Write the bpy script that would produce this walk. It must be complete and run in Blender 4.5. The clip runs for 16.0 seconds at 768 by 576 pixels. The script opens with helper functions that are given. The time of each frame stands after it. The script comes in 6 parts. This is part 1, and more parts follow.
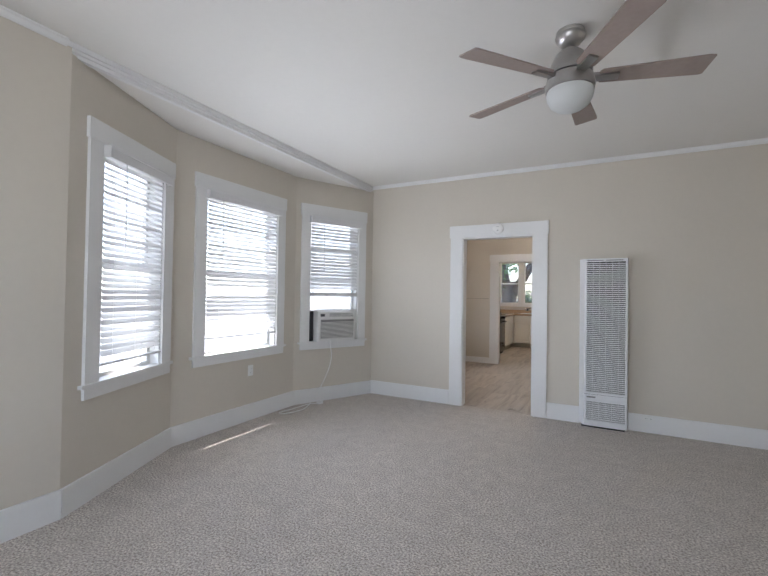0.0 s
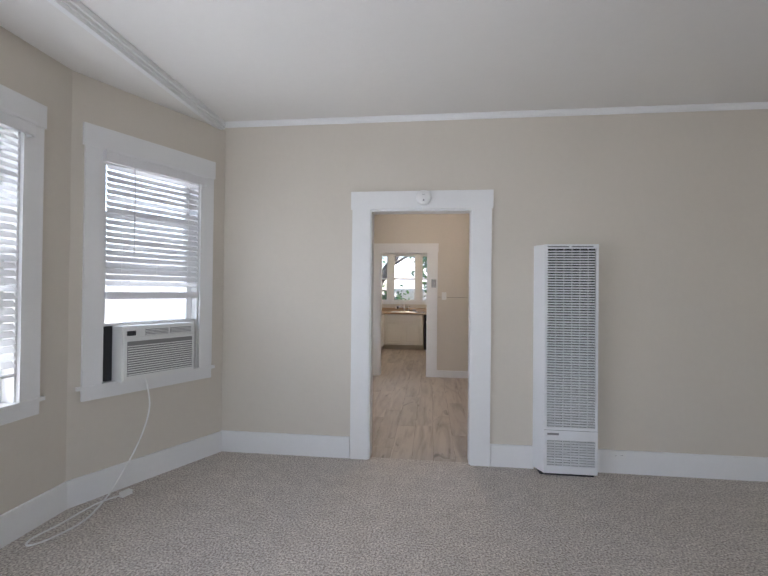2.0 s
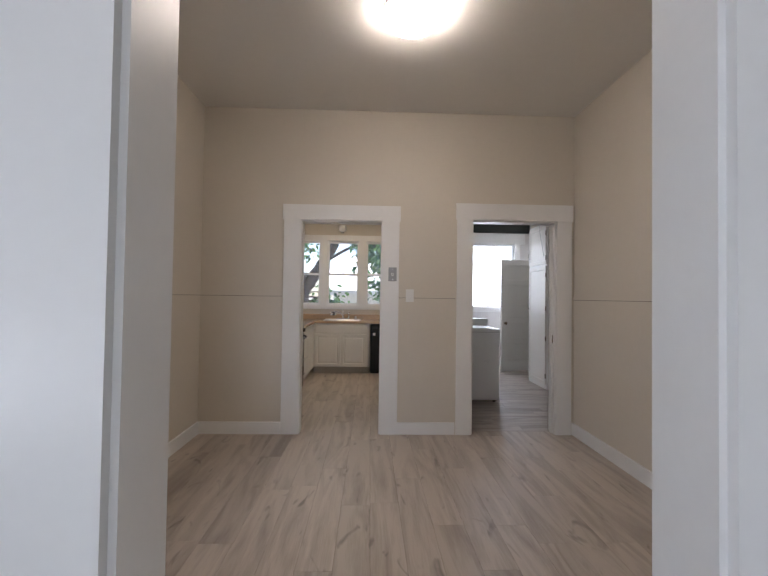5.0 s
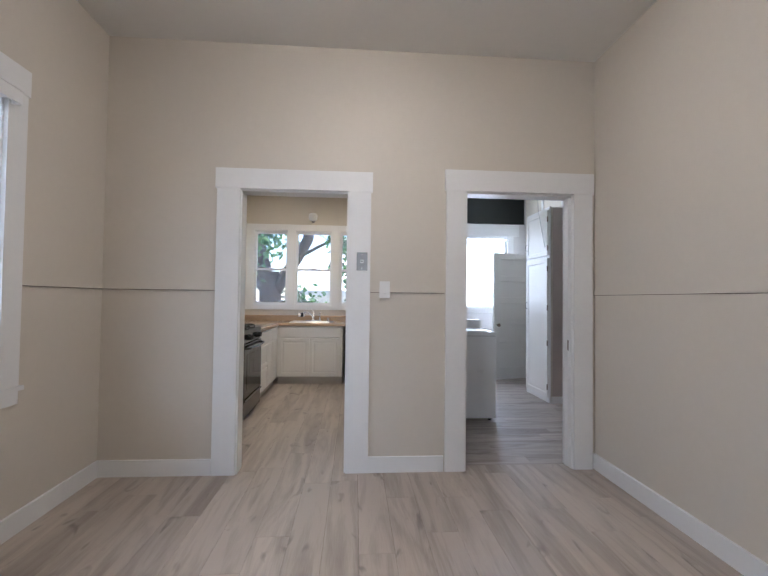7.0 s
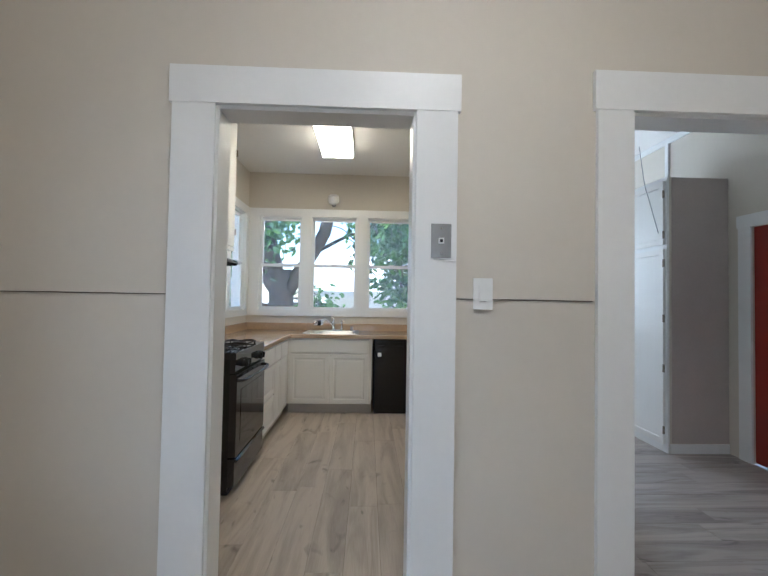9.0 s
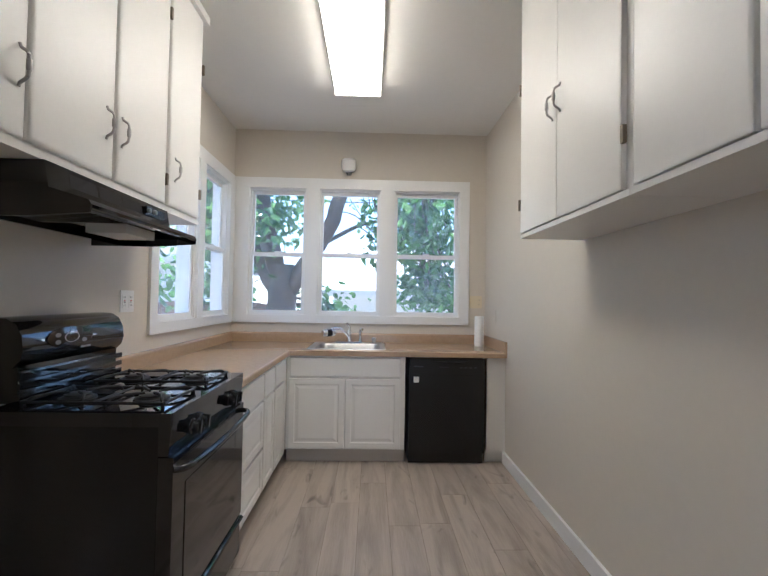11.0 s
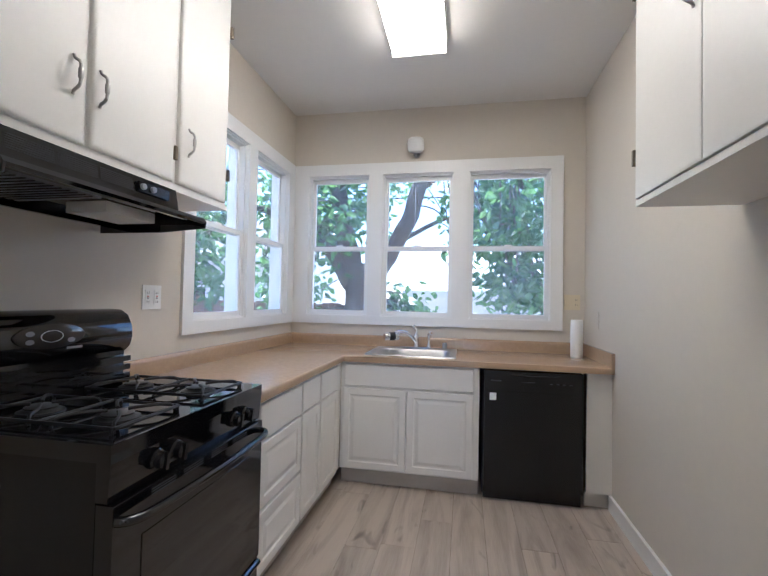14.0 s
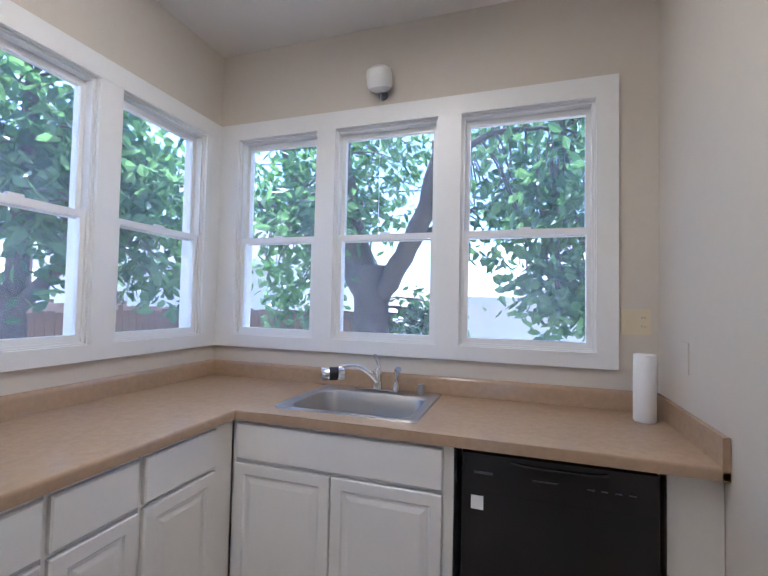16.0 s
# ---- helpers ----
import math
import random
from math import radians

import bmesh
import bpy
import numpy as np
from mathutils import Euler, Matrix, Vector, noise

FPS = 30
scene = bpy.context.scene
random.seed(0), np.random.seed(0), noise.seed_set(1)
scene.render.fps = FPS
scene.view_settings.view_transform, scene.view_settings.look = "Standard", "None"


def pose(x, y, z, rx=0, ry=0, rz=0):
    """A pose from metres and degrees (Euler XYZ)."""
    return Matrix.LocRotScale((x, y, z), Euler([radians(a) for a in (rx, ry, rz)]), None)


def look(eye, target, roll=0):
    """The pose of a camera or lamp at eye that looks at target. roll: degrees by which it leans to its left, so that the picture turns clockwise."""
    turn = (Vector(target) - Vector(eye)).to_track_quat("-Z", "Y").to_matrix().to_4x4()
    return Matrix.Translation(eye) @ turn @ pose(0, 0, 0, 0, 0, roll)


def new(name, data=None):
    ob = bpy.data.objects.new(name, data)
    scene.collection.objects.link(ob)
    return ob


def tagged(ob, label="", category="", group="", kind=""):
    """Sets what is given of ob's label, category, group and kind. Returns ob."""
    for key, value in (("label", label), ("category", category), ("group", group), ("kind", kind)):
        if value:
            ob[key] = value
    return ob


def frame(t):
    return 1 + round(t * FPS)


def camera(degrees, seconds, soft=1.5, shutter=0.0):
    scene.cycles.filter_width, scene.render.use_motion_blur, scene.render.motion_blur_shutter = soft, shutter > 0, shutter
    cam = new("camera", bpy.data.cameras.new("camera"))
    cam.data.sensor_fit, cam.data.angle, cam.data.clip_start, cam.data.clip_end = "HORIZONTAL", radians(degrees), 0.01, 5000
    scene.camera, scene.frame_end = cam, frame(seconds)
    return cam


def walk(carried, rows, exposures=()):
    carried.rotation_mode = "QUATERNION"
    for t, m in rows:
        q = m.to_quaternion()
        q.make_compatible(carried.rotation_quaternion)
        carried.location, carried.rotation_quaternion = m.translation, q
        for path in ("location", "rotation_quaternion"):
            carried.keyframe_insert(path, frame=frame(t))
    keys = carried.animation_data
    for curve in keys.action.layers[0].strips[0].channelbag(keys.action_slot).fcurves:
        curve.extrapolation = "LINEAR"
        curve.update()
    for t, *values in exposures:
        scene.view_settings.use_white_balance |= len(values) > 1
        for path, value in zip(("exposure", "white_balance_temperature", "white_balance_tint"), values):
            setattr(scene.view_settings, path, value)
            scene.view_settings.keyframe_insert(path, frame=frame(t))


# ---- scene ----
cam = camera(85.3, 16.0)
PATH = [
    (0, (0.528, 0.196, 1.38), (-0.408, 1.964, 1.412), 0.9),
    (0.5, (0.191, 0.541, 1.389), (-0.566, 2.392, 1.416), 0.8),
    (1, (-0.131, 0.927, 1.405), (-0.723, 2.837, 1.433), 0.8),
    (1.5, (-0.358, 1.33, 1.417), (-0.717, 3.297, 1.438), 0.7),
    (2, (-0.547, 1.801, 1.416), (-0.77, 3.789, 1.434), 0.6),
    (2.5, (-0.669, 2.297, 1.399), (-0.82, 4.291, 1.418), 0.7),
    (3, (-0.686, 2.816, 1.379), (-0.786, 4.813, 1.397), 0.7),
    (3.5, (-0.718, 3.353, 1.389), (-0.794, 5.351, 1.402), 0.8),
    (4, (-0.728, 3.851, 1.366), (-0.759, 5.851, 1.39), 0.8),
    (6.5, (-0.601, 5.575, 1.313), (-0.459, 7.569, 1.365), 0.8),
    (7, (-0.549, 5.707, 1.283), (-0.409, 7.702, 1.337), 0.7),
    (7.5, (-0.545, 5.932, 1.269), (-0.409, 7.927, 1.321), 0.8),
    (8, (-0.594, 6.282, 1.292), (-0.468, 8.277, 1.344), 0.9),
    (8.5, (-0.666, 6.723, 1.311), (-0.56, 8.72, 1.363), 0.9),
    (9, (-0.786, 7.173, 1.325), (-0.707, 9.171, 1.381), 1.0),
    (9.5, (-0.903, 7.628, 1.346), (-0.833, 9.626, 1.398), 1.0),
    (12, (-1.012, 8.881, 1.32), (-0.962, 10.88, 1.374), 1.0),
    (12.5, (-0.961, 8.907, 1.308), (-0.915, 10.906, 1.364), 1.0),
    (13, (-0.917, 8.93, 1.3), (-0.929, 10.929, 1.358), 1.0),
    (13.5, (-0.873, 8.978, 1.301), (-1.107, 10.964, 1.359), 1.1),
    (14, (-0.832, 9.14, 1.314), (-1.209, 11.103, 1.368), 1.2),
    (14.5, (-0.776, 9.419, 1.329), (-1.238, 11.365, 1.386), 1.2),
    (15, (-0.656, 9.79, 1.339), (-1.19, 11.716, 1.401), 1.2),
    (15.5, (-0.543, 10.164, 1.355), (-1.135, 12.073, 1.424), 1.2),
    (16, (-0.491, 10.473, 1.385), (-1.118, 12.371, 1.455), 1.2),
]
walk(cam, [(t, look(eye, target, roll)) for t, eye, target, roll in PATH],
     [(0.0, 1.28, 6050, 15), (3.5, 1.26, 6050, 17), (4.2, 1.08, 6050, 17), (6.5, 1.62, 5600, 16), (7.5, 1.72, 5250, 12), (9.0, 1.7, 5200, 8), (12.0, 1.88, 5000, 15), (14.0, 1.9, 4930, 15), (16.0, 1.74, 4850, 18)])

# ---- world, sun, large lights ----
world = bpy.data.worlds.new("sky")
scene.world = world
world.use_nodes = True
wn = world.node_tree
sky = wn.nodes.new("ShaderNodeTexSky")
sky.sky_type = "NISHITA"
sky.sun_disc = False
sky.sun_elevation, sky.sun_rotation = radians(67), radians(307)
wn.links.new(sky.outputs[0], wn.nodes["Background"].inputs[0])
wn.nodes["Background"].inputs[1].default_value = 0.15

sun = new("sun", bpy.data.lights.new("sun", "SUN"))
sun.data.energy, sun.data.angle, sun.data.color = 5.0, radians(0.5), (1.0, 0.95, 0.88)
sun.matrix_world = look((-2.7, 2.0, 8.0), (0, 0, 0))


def window_lamp(name, eye, target, w, h, power, spread=180, color=(0.93, 0.97, 1.0)):
    """Daylight that enters through one window."""
    lamp = new(name, bpy.data.lights.new(name, "AREA"))
    lamp.data.shape, lamp.data.size, lamp.data.size_y = "RECTANGLE", w, h
    lamp.data.energy, lamp.data.color, lamp.data.spread = power, color, radians(spread)
    lamp.matrix_world = look(eye, target)
    return lamp


# bay windows, dining window, laundry window, kitchen windows
BAY = [Vector((-2.37, 1.53)), Vector((-2.87, 2.60)), Vector((-2.87, 4.25)), Vector((-2.37, 5.31))]
for k, (u0, u1, power) in enumerate(((0.27, 1.0, 3.0), (0.325, 1.32, 4.2), (0.19, 0.93, 2.4))):
    p, q = BAY[k], BAY[k + 1]
    d = (q - p).normalized()
    c = p + d * (u0 + u1) / 2 + Vector((-d.y, d.x)) * 0.17
    window_lamp("bay_daylight", (c.x, c.y, 1.57), (c.x + d.y, c.y - d.x, 1.57), u1 - u0, 1.6, power, 180)
    # the open strip under each blind
    zg, hg, strip = ((0.802, 0.06, 3.2), (0.825, 0.09, 5.0), (1.26, 0.13, 0.9))[k]
    g = p + d * (u0 + u1) / 2 + Vector((-d.y, d.x)) * -0.036
    window_lamp("bay_daylight", (g.x, g.y, zg), (g.x + d.y, g.y - d.x, zg + 0.62), u1 - u0 - 0.05, hg, strip, 130)
window_lamp("dining_daylight", (-2.53, 7.46, 1.57), (0, 7.46, 1.57), 1.0, 1.6, 3.4, 180)
window_lamp("laundry_daylight", (1.55, 13.09, 1.8), (1.55, 0, 1.8), 1.3, 1.2, 12)
# fill light added through an assumed front window, out of view
window_lamp("front_fill", (-0.4, -1.0, 1.55), (-0.4, 3.0, 1.4), 2.3, 1.5, 10)

# ---- materials ----


def nodes_of(name):
    m = bpy.data.materials.new(name)
    m.use_nodes = True
    return m, m.node_tree, m.node_tree.nodes["Principled BSDF"]


def mat(name, color, rough=0.5, metal=0.0, vary=0.06, scale=3.0, grain=60.0, bump=0.0, bump_scale=200.0, spec=0.5, island=0.0, coat=0.0):
    """Paint, plastic or metal with a slow and a fine change of tone and a fine relief."""
    m, tree, bsdf = nodes_of(name)
    n, link = tree.nodes, tree.links.new
    geo = n.new("ShaderNodeTexCoord")
    slow, fine = n.new("ShaderNodeTexNoise"), n.new("ShaderNodeTexNoise")
    slow.inputs["Scale"].default_value, fine.inputs["Scale"].default_value = scale, grain
    slow.inputs["Detail"].default_value, fine.inputs["Detail"].default_value = 4, 2
    for t in (slow, fine):
        link(geo.outputs["Object"], t.inputs["Vector"])
    add = n.new("ShaderNodeMath")
    add.operation = "ADD"
    link(slow.outputs["Fac"], add.inputs[0])
    half = n.new("ShaderNodeMath")
    half.operation, half.inputs[1].default_value = "MULTIPLY", 0.5
    link(fine.outputs["Fac"], half.inputs[0])
    link(half.outputs[0], add.inputs[1])
    ramp = n.new("ShaderNodeMapRange")
    ramp.inputs["From Min"].default_value, ramp.inputs["From Max"].default_value = 0.45, 1.05
    ramp.inputs["To Min"].default_value, ramp.inputs["To Max"].default_value = 1 - vary, 1 + vary
    link(add.outputs[0], ramp.inputs["Value"])
    mix = n.new("ShaderNodeVectorMath")
    mix.operation = "SCALE"
    mix.inputs[0].default_value = color
    link(ramp.outputs[0], mix.inputs["Scale"])
    link(mix.outputs[0], bsdf.inputs["Base Color"])
    rr = n.new("ShaderNodeMapRange")
    rr.inputs["From Min"].default_value, rr.inputs["From Max"].default_value = 0.3, 0.7
    rr.inputs["To Min"].default_value, rr.inputs["To Max"].default_value = max(0.02, rough * 0.9), min(1, rough * 1.1)
    link(slow.outputs["Fac"], rr.inputs["Value"])
    link(rr.outputs[0], bsdf.inputs["Roughness"])
    bsdf.inputs["Metallic"].default_value = metal
    bsdf.inputs["Specular IOR Level"].default_value = spec
    bsdf.inputs["Coat Weight"].default_value = coat
    if bump:
        bn, bp = n.new("ShaderNodeTexNoise"), n.new("ShaderNodeBump")
        bn.inputs["Scale"].default_value, bn.inputs["Detail"].default_value = bump_scale, 3
        link(geo.outputs["Object"], bn.inputs["Vector"])
        link(bn.outputs["Fac"], bp.inputs["Height"])
        bp.inputs["Strength"].default_value, bp.inputs["Distance"].default_value = bump, 0.003
        link(bp.outputs[0], bsdf.inputs["Normal"])
    return m


def carpet_material():
    m, tree, bsdf = nodes_of("carpet")
    n, link = tree.nodes, tree.links.new
    co = n.new("ShaderNodeTexCoord")
    tuft, fleck, patch = n.new("ShaderNodeTexNoise"), n.new("ShaderNodeTexNoise"), n.new("ShaderNodeTexNoise")
    warp = n.new("ShaderNodeTexNoise")
    warp.inputs["Scale"].default_value = 45
    tuft.inputs["Scale"].default_value, tuft.inputs["Detail"].default_value = 95, 6
    fleck.inputs["Scale"].default_value, fleck.inputs["Detail"].default_value = 85, 8
    patch.inputs["Scale"].default_value, patch.inputs["Detail"].default_value = 9, 6
    off = n.new("ShaderNodeVectorMath")
    off.operation = "MULTIPLY_ADD"
    off.inputs[1].default_value = (0.03, 0.03, 0.03)
    link(co.outputs["Object"], warp.inputs["Vector"])
    link(warp.outputs["Color"], off.inputs[0])
    link(co.outputs["Object"], off.inputs[2])
    link(off.outputs[0], tuft.inputs["Vector"])
    for t in (fleck, patch):
        link(co.outputs["Object"], t.inputs["Vector"])
    r = n.new("ShaderNodeValToRGB")
    r.color_ramp.elements[0].position, r.color_ramp.elements[0].color = 0.36, (0.31, 0.272, 0.24, 1)
    r.color_ramp.elements[1].position, r.color_ramp.elements[1].color = 0.64, (0.75, 0.69, 0.625, 1)
    link(fleck.outputs["Fac"], r.inputs[0])
    mr = n.new("ShaderNodeMapRange")
    mr.inputs["From Min"].default_value, mr.inputs["From Max"].default_value = 0.3, 0.7
    mr.inputs["To Min"].default_value, mr.inputs["To Max"].default_value = 0.9, 1.07
    link(patch.outputs["Fac"], mr.inputs["Value"])
    sc = n.new("ShaderNodeVectorMath")
    sc.operation = "SCALE"
    link(r.outputs[0], sc.inputs[0])
    link(mr.outputs[0], sc.inputs["Scale"])
    link(sc.outputs[0], bsdf.inputs["Base Color"])
    bp = n.new("ShaderNodeBump")
    bp.inputs["Strength"].default_value, bp.inputs["Distance"].default_value = 0.8, 0.012
    link(tuft.outputs["Fac"], bp.inputs["Height"])
    link(bp.outputs[0], bsdf.inputs["Normal"])
    bsdf.inputs["Roughness"].default_value = 0.95
    bsdf.inputs["Specular IOR Level"].default_value = 0.1
    bsdf.inputs["Sheen Weight"].default_value = 0.15
    return m


def plank_material(name, along_y, light, dark):
    """Laminate: grain drawn out along the plank, knots, each plank its own tone."""
    m, tree, bsdf = nodes_of(name)
    n, link = tree.nodes, tree.links.new
    co, info = n.new("ShaderNodeTexCoord"), n.new("ShaderNodeObjectInfo")
    shift = n.new("ShaderNodeVectorMath")
    shift.operation = "MULTIPLY_ADD"
    comb = n.new("ShaderNodeCombineXYZ")
    for k in range(3):
        link(info.outputs["Random"], comb.inputs[k])
    shift.inputs[1].default_value = (37, 53, 29)
    link(comb.outputs[0], shift.inputs[0])
    link(co.outputs["Object"], shift.inputs[2])
    mp, mp2 = n.new("ShaderNodeMapping"), n.new("ShaderNodeMapping")
    mp.inputs["Scale"].default_value = (9, 1.0, 1) if along_y else (1.0, 9, 1)
    mp2.inputs["Scale"].default_value = (45, 2.0, 1) if along_y else (2.0, 45, 1)
    link(shift.outputs[0], mp.inputs[0])
    link(shift.outputs[0], mp2.inputs[0])
    a, b, k = n.new("ShaderNodeTexNoise"), n.new("ShaderNodeTexNoise"), n.new("ShaderNodeTexNoise")
    a.inputs["Detail"].default_value, a.inputs["Distortion"].default_value, a.inputs["Scale"].default_value = 3, 1.8, 0.8
    b.inputs["Detail"].default_value = 5
    link(mp.outputs[0], a.inputs["Vector"])
    link(mp2.outputs[0], b.inputs["Vector"])
    mp3 = n.new("ShaderNodeMapping")
    mp3.inputs["Scale"].default_value = (9, 3.4, 1) if along_y else (3.4, 9, 1)
    link(shift.outputs[0], mp3.inputs[0])
    link(mp3.outputs[0], k.inputs["Vector"])
    k.inputs["Scale"].default_value, k.inputs["Detail"].default_value, k.inputs["Distortion"].default_value = 0.9, 2, 1.2
    s = n.new("ShaderNodeMath")
    s.operation, s.inputs[1].default_value = "MULTIPLY_ADD", 0.28
    link(b.outputs["Fac"], s.inputs[0])
    link(a.outputs["Fac"], s.inputs[2])
    r = n.new("ShaderNodeValToRGB")
    r.color_ramp.elements[0].position, r.color_ramp.elements[0].color = 0.40, (*dark, 1)
    r.color_ramp.elements[1].position, r.color_ramp.elements[1].color = 0.74, (*light, 1)
    link(s.outputs[0], r.inputs[0])
    knot = n.new("ShaderNodeMapRange")
    knot.inputs["From Min"].default_value, knot.inputs["From Max"].default_value = 0.64, 0.76
    knot.inputs["To Min"].default_value, knot.inputs["To Max"].default_value = 1.0, 0.48
    link(k.outputs["Fac"], knot.inputs["Value"])
    tone = n.new("ShaderNodeMapRange")
    tone.inputs["To Min"].default_value, tone.inputs["To Max"].default_value = 0.91, 1.08
    link(info.outputs["Random"], tone.inputs["Value"])
    mul = n.new("ShaderNodeMath")
    mul.operation = "MULTIPLY"
    link(knot.outputs[0], mul.inputs[0])
    link(tone.outputs[0], mul.inputs[1])
    sc = n.new("ShaderNodeVectorMath")
    sc.operation = "SCALE"
    link(r.outputs[0], sc.inputs[0])
    link(mul.outputs[0], sc.inputs["Scale"])
    link(sc.outputs[0], bsdf.inputs["Base Color"])
    bsdf.inputs["Roughness"].default_value = 0.42
    bp = n.new("ShaderNodeBump")
    bp.inputs["Strength"].default_value, bp.inputs["Distance"].default_value = 0.25, 0.002
    link(b.outputs["Fac"], bp.inputs["Height"])
    link(bp.outputs[0], bsdf.inputs["Normal"])
    return m


def laminate_counter():
    m, tree, bsdf = nodes_of("counter_laminate")
    n, link = tree.nodes, tree.links.new
    co = n.new("ShaderNodeTexCoord")
    a, b = n.new("ShaderNodeTexNoise"), n.new("ShaderNodeTexNoise")
    a.inputs["Scale"].default_value, a.inputs["Detail"].default_value, a.inputs["Distortion"].default_value = 38, 6, 0.4
    b.inputs["Scale"].default_value, b.inputs["Detail"].default_value = 160, 3
    for t in (a, b):
        link(co.outputs["Object"], t.inputs["Vector"])
    s = n.new("ShaderNodeMath")
    s.operation, s.inputs[1].default_value = "MULTIPLY_ADD", 0.4
    link(b.outputs["Fac"], s.inputs[0])
    link(a.outputs["Fac"], s.inputs[2])
    r = n.new("ShaderNodeValToRGB")
    r.color_ramp.elements[0].position, r.color_ramp.elements[0].color = 0.42, (0.385, 0.27, 0.17, 1)
    r.color_ramp.elements[1].position, r.color_ramp.elements[1].color = 1.0, (0.455, 0.325, 0.21, 1)
    link(s.outputs[0], r.inputs[0])
    link(r.outputs[0], bsdf.inputs["Base Color"])
    bsdf.inputs["Roughness"].default_value = 0.15
    return m


def sheer(name, color, through_share=0.35, rough=0.5):
    """Thin plastic or leaf that lets part of the light through."""
    m, tree, bsdf = nodes_of(name)
    n, link = tree.nodes, tree.links.new
    t, mx = n.new("ShaderNodeBsdfTranslucent"), n.new("ShaderNodeMixShader")
    t.inputs[0].default_value = (*color, 1)
    bsdf.inputs["Base Color"].default_value = (*color, 1)
    bsdf.inputs["Roughness"].default_value = rough
    mx.inputs[0].default_value = through_share
    link(bsdf.outputs[0], mx.inputs[1])
    link(t.outputs[0], mx.inputs[2])
    link(mx.outputs[0], n["Material Output"].inputs[0])
    return m


def leaf_material(name, dark, light):
    m = sheer(name, light, 0.48, 0.25)
    n, link = m.node_tree.nodes, m.node_tree.links.new
    geo, r = n.new("ShaderNodeNewGeometry"), n.new("ShaderNodeValToRGB")
    r.color_ramp.elements[0].color, r.color_ramp.elements[1].color = (*dark, 1), (*light, 1)
    link(geo.outputs["Random Per Island"], r.inputs[0])
    link(r.outputs[0], n["Principled BSDF"].inputs["Base Color"])
    g = n.new("ShaderNodeVectorMath")
    g.operation = "MULTIPLY"
    g.inputs[1].default_value = (1.3, 1.55, 0.75)
    link(r.outputs[0], g.inputs[0])
    link(g.outputs[0], n["Translucent BSDF"].inputs[0])
    return m


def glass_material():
    """Clear panes with a faint uneven pale mix that paints in glare haze."""
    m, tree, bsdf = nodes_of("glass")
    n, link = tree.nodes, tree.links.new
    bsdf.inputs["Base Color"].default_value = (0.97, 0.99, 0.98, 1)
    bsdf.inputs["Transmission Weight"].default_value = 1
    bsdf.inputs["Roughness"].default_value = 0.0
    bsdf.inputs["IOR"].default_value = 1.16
    haze, mx, co, tex, amount = n.new("ShaderNodeBsdfTranslucent"), n.new("ShaderNodeMixShader"), n.new("ShaderNodeTexCoord"), n.new("ShaderNodeTexNoise"), n.new("ShaderNodeMapRange")
    # translucent share puts a bright veil into the pane itself
    haze.inputs[0].default_value = (0.85, 0.88, 0.92, 1)
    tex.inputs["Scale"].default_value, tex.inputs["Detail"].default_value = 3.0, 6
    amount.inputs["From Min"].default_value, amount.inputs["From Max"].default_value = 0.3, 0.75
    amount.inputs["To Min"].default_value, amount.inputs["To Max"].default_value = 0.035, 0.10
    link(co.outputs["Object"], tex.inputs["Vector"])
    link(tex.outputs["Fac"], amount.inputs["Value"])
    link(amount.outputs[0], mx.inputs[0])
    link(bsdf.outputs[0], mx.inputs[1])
    link(haze.outputs[0], mx.inputs[2])
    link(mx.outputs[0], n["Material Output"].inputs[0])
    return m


def glowing(name, color, strength):
    m, tree, bsdf = nodes_of(name)
    bsdf.inputs["Base Color"].default_value = (0.9, 0.9, 0.88, 1)
    bsdf.inputs["Emission Color"].default_value = (*color, 1)
    bsdf.inputs["Emission Strength"].default_value = strength
    return m


WALL = mat("wall_paint", (0.64, 0.59, 0.51), 0.6, vary=0.025, scale=1.2, grain=25, bump=0.12, bump_scale=140)
CEIL = mat("ceiling_paint", (0.76, 0.74, 0.70), 0.7, vary=0.02, scale=0.9, grain=20, bump=0.2, bump_scale=60)
TRIM = mat("white_trim_paint", (0.80, 0.80, 0.79), 0.35, vary=0.02, scale=2.5, grain=40, bump=0.03, bump_scale=80)
CABINET = mat("cabinet_paint", (0.80, 0.785, 0.755), 0.38, vary=0.02, scale=3, grain=50, bump=0.03, bump_scale=80)
SIDE = mat("laundry_paint", (0.66, 0.64, 0.63), 0.55, vary=0.03)
CARPET = carpet_material()
PLANK = plank_material("laminate_floor", True, (0.475, 0.41, 0.345), (0.30, 0.25, 0.205))
PLANK_X = plank_material("laminate_floor_laundry", False, (0.42, 0.37, 0.33), (0.20, 0.17, 0.145))
# floor joints, and the shadow line drawn under the dining rail
JOINT_SHADE = mat("joint_and_shade", (0.14, 0.115, 0.09), 0.7)
COUNTER = laminate_counter()
SLAT = sheer("blind_vinyl", (0.82, 0.82, 0.82), 0.16, 0.4)
CORD = mat("cord", (0.75, 0.74, 0.71), 0.7)
DARKCORD = mat("wand_plastic", (0.55, 0.55, 0.56), 0.4)
VINYL = mat("window_vinyl", (0.82, 0.83, 0.83), 0.32, vary=0.02)
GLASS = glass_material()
WHITE = mat("white_plastic", (0.80, 0.80, 0.78), 0.35, vary=0.02)
IVORY = mat("ivory_plastic", (0.70, 0.62, 0.44), 0.4, vary=0.02)
ENAMEL = mat("white_enamel", (0.78, 0.79, 0.80), 0.3, vary=0.02)
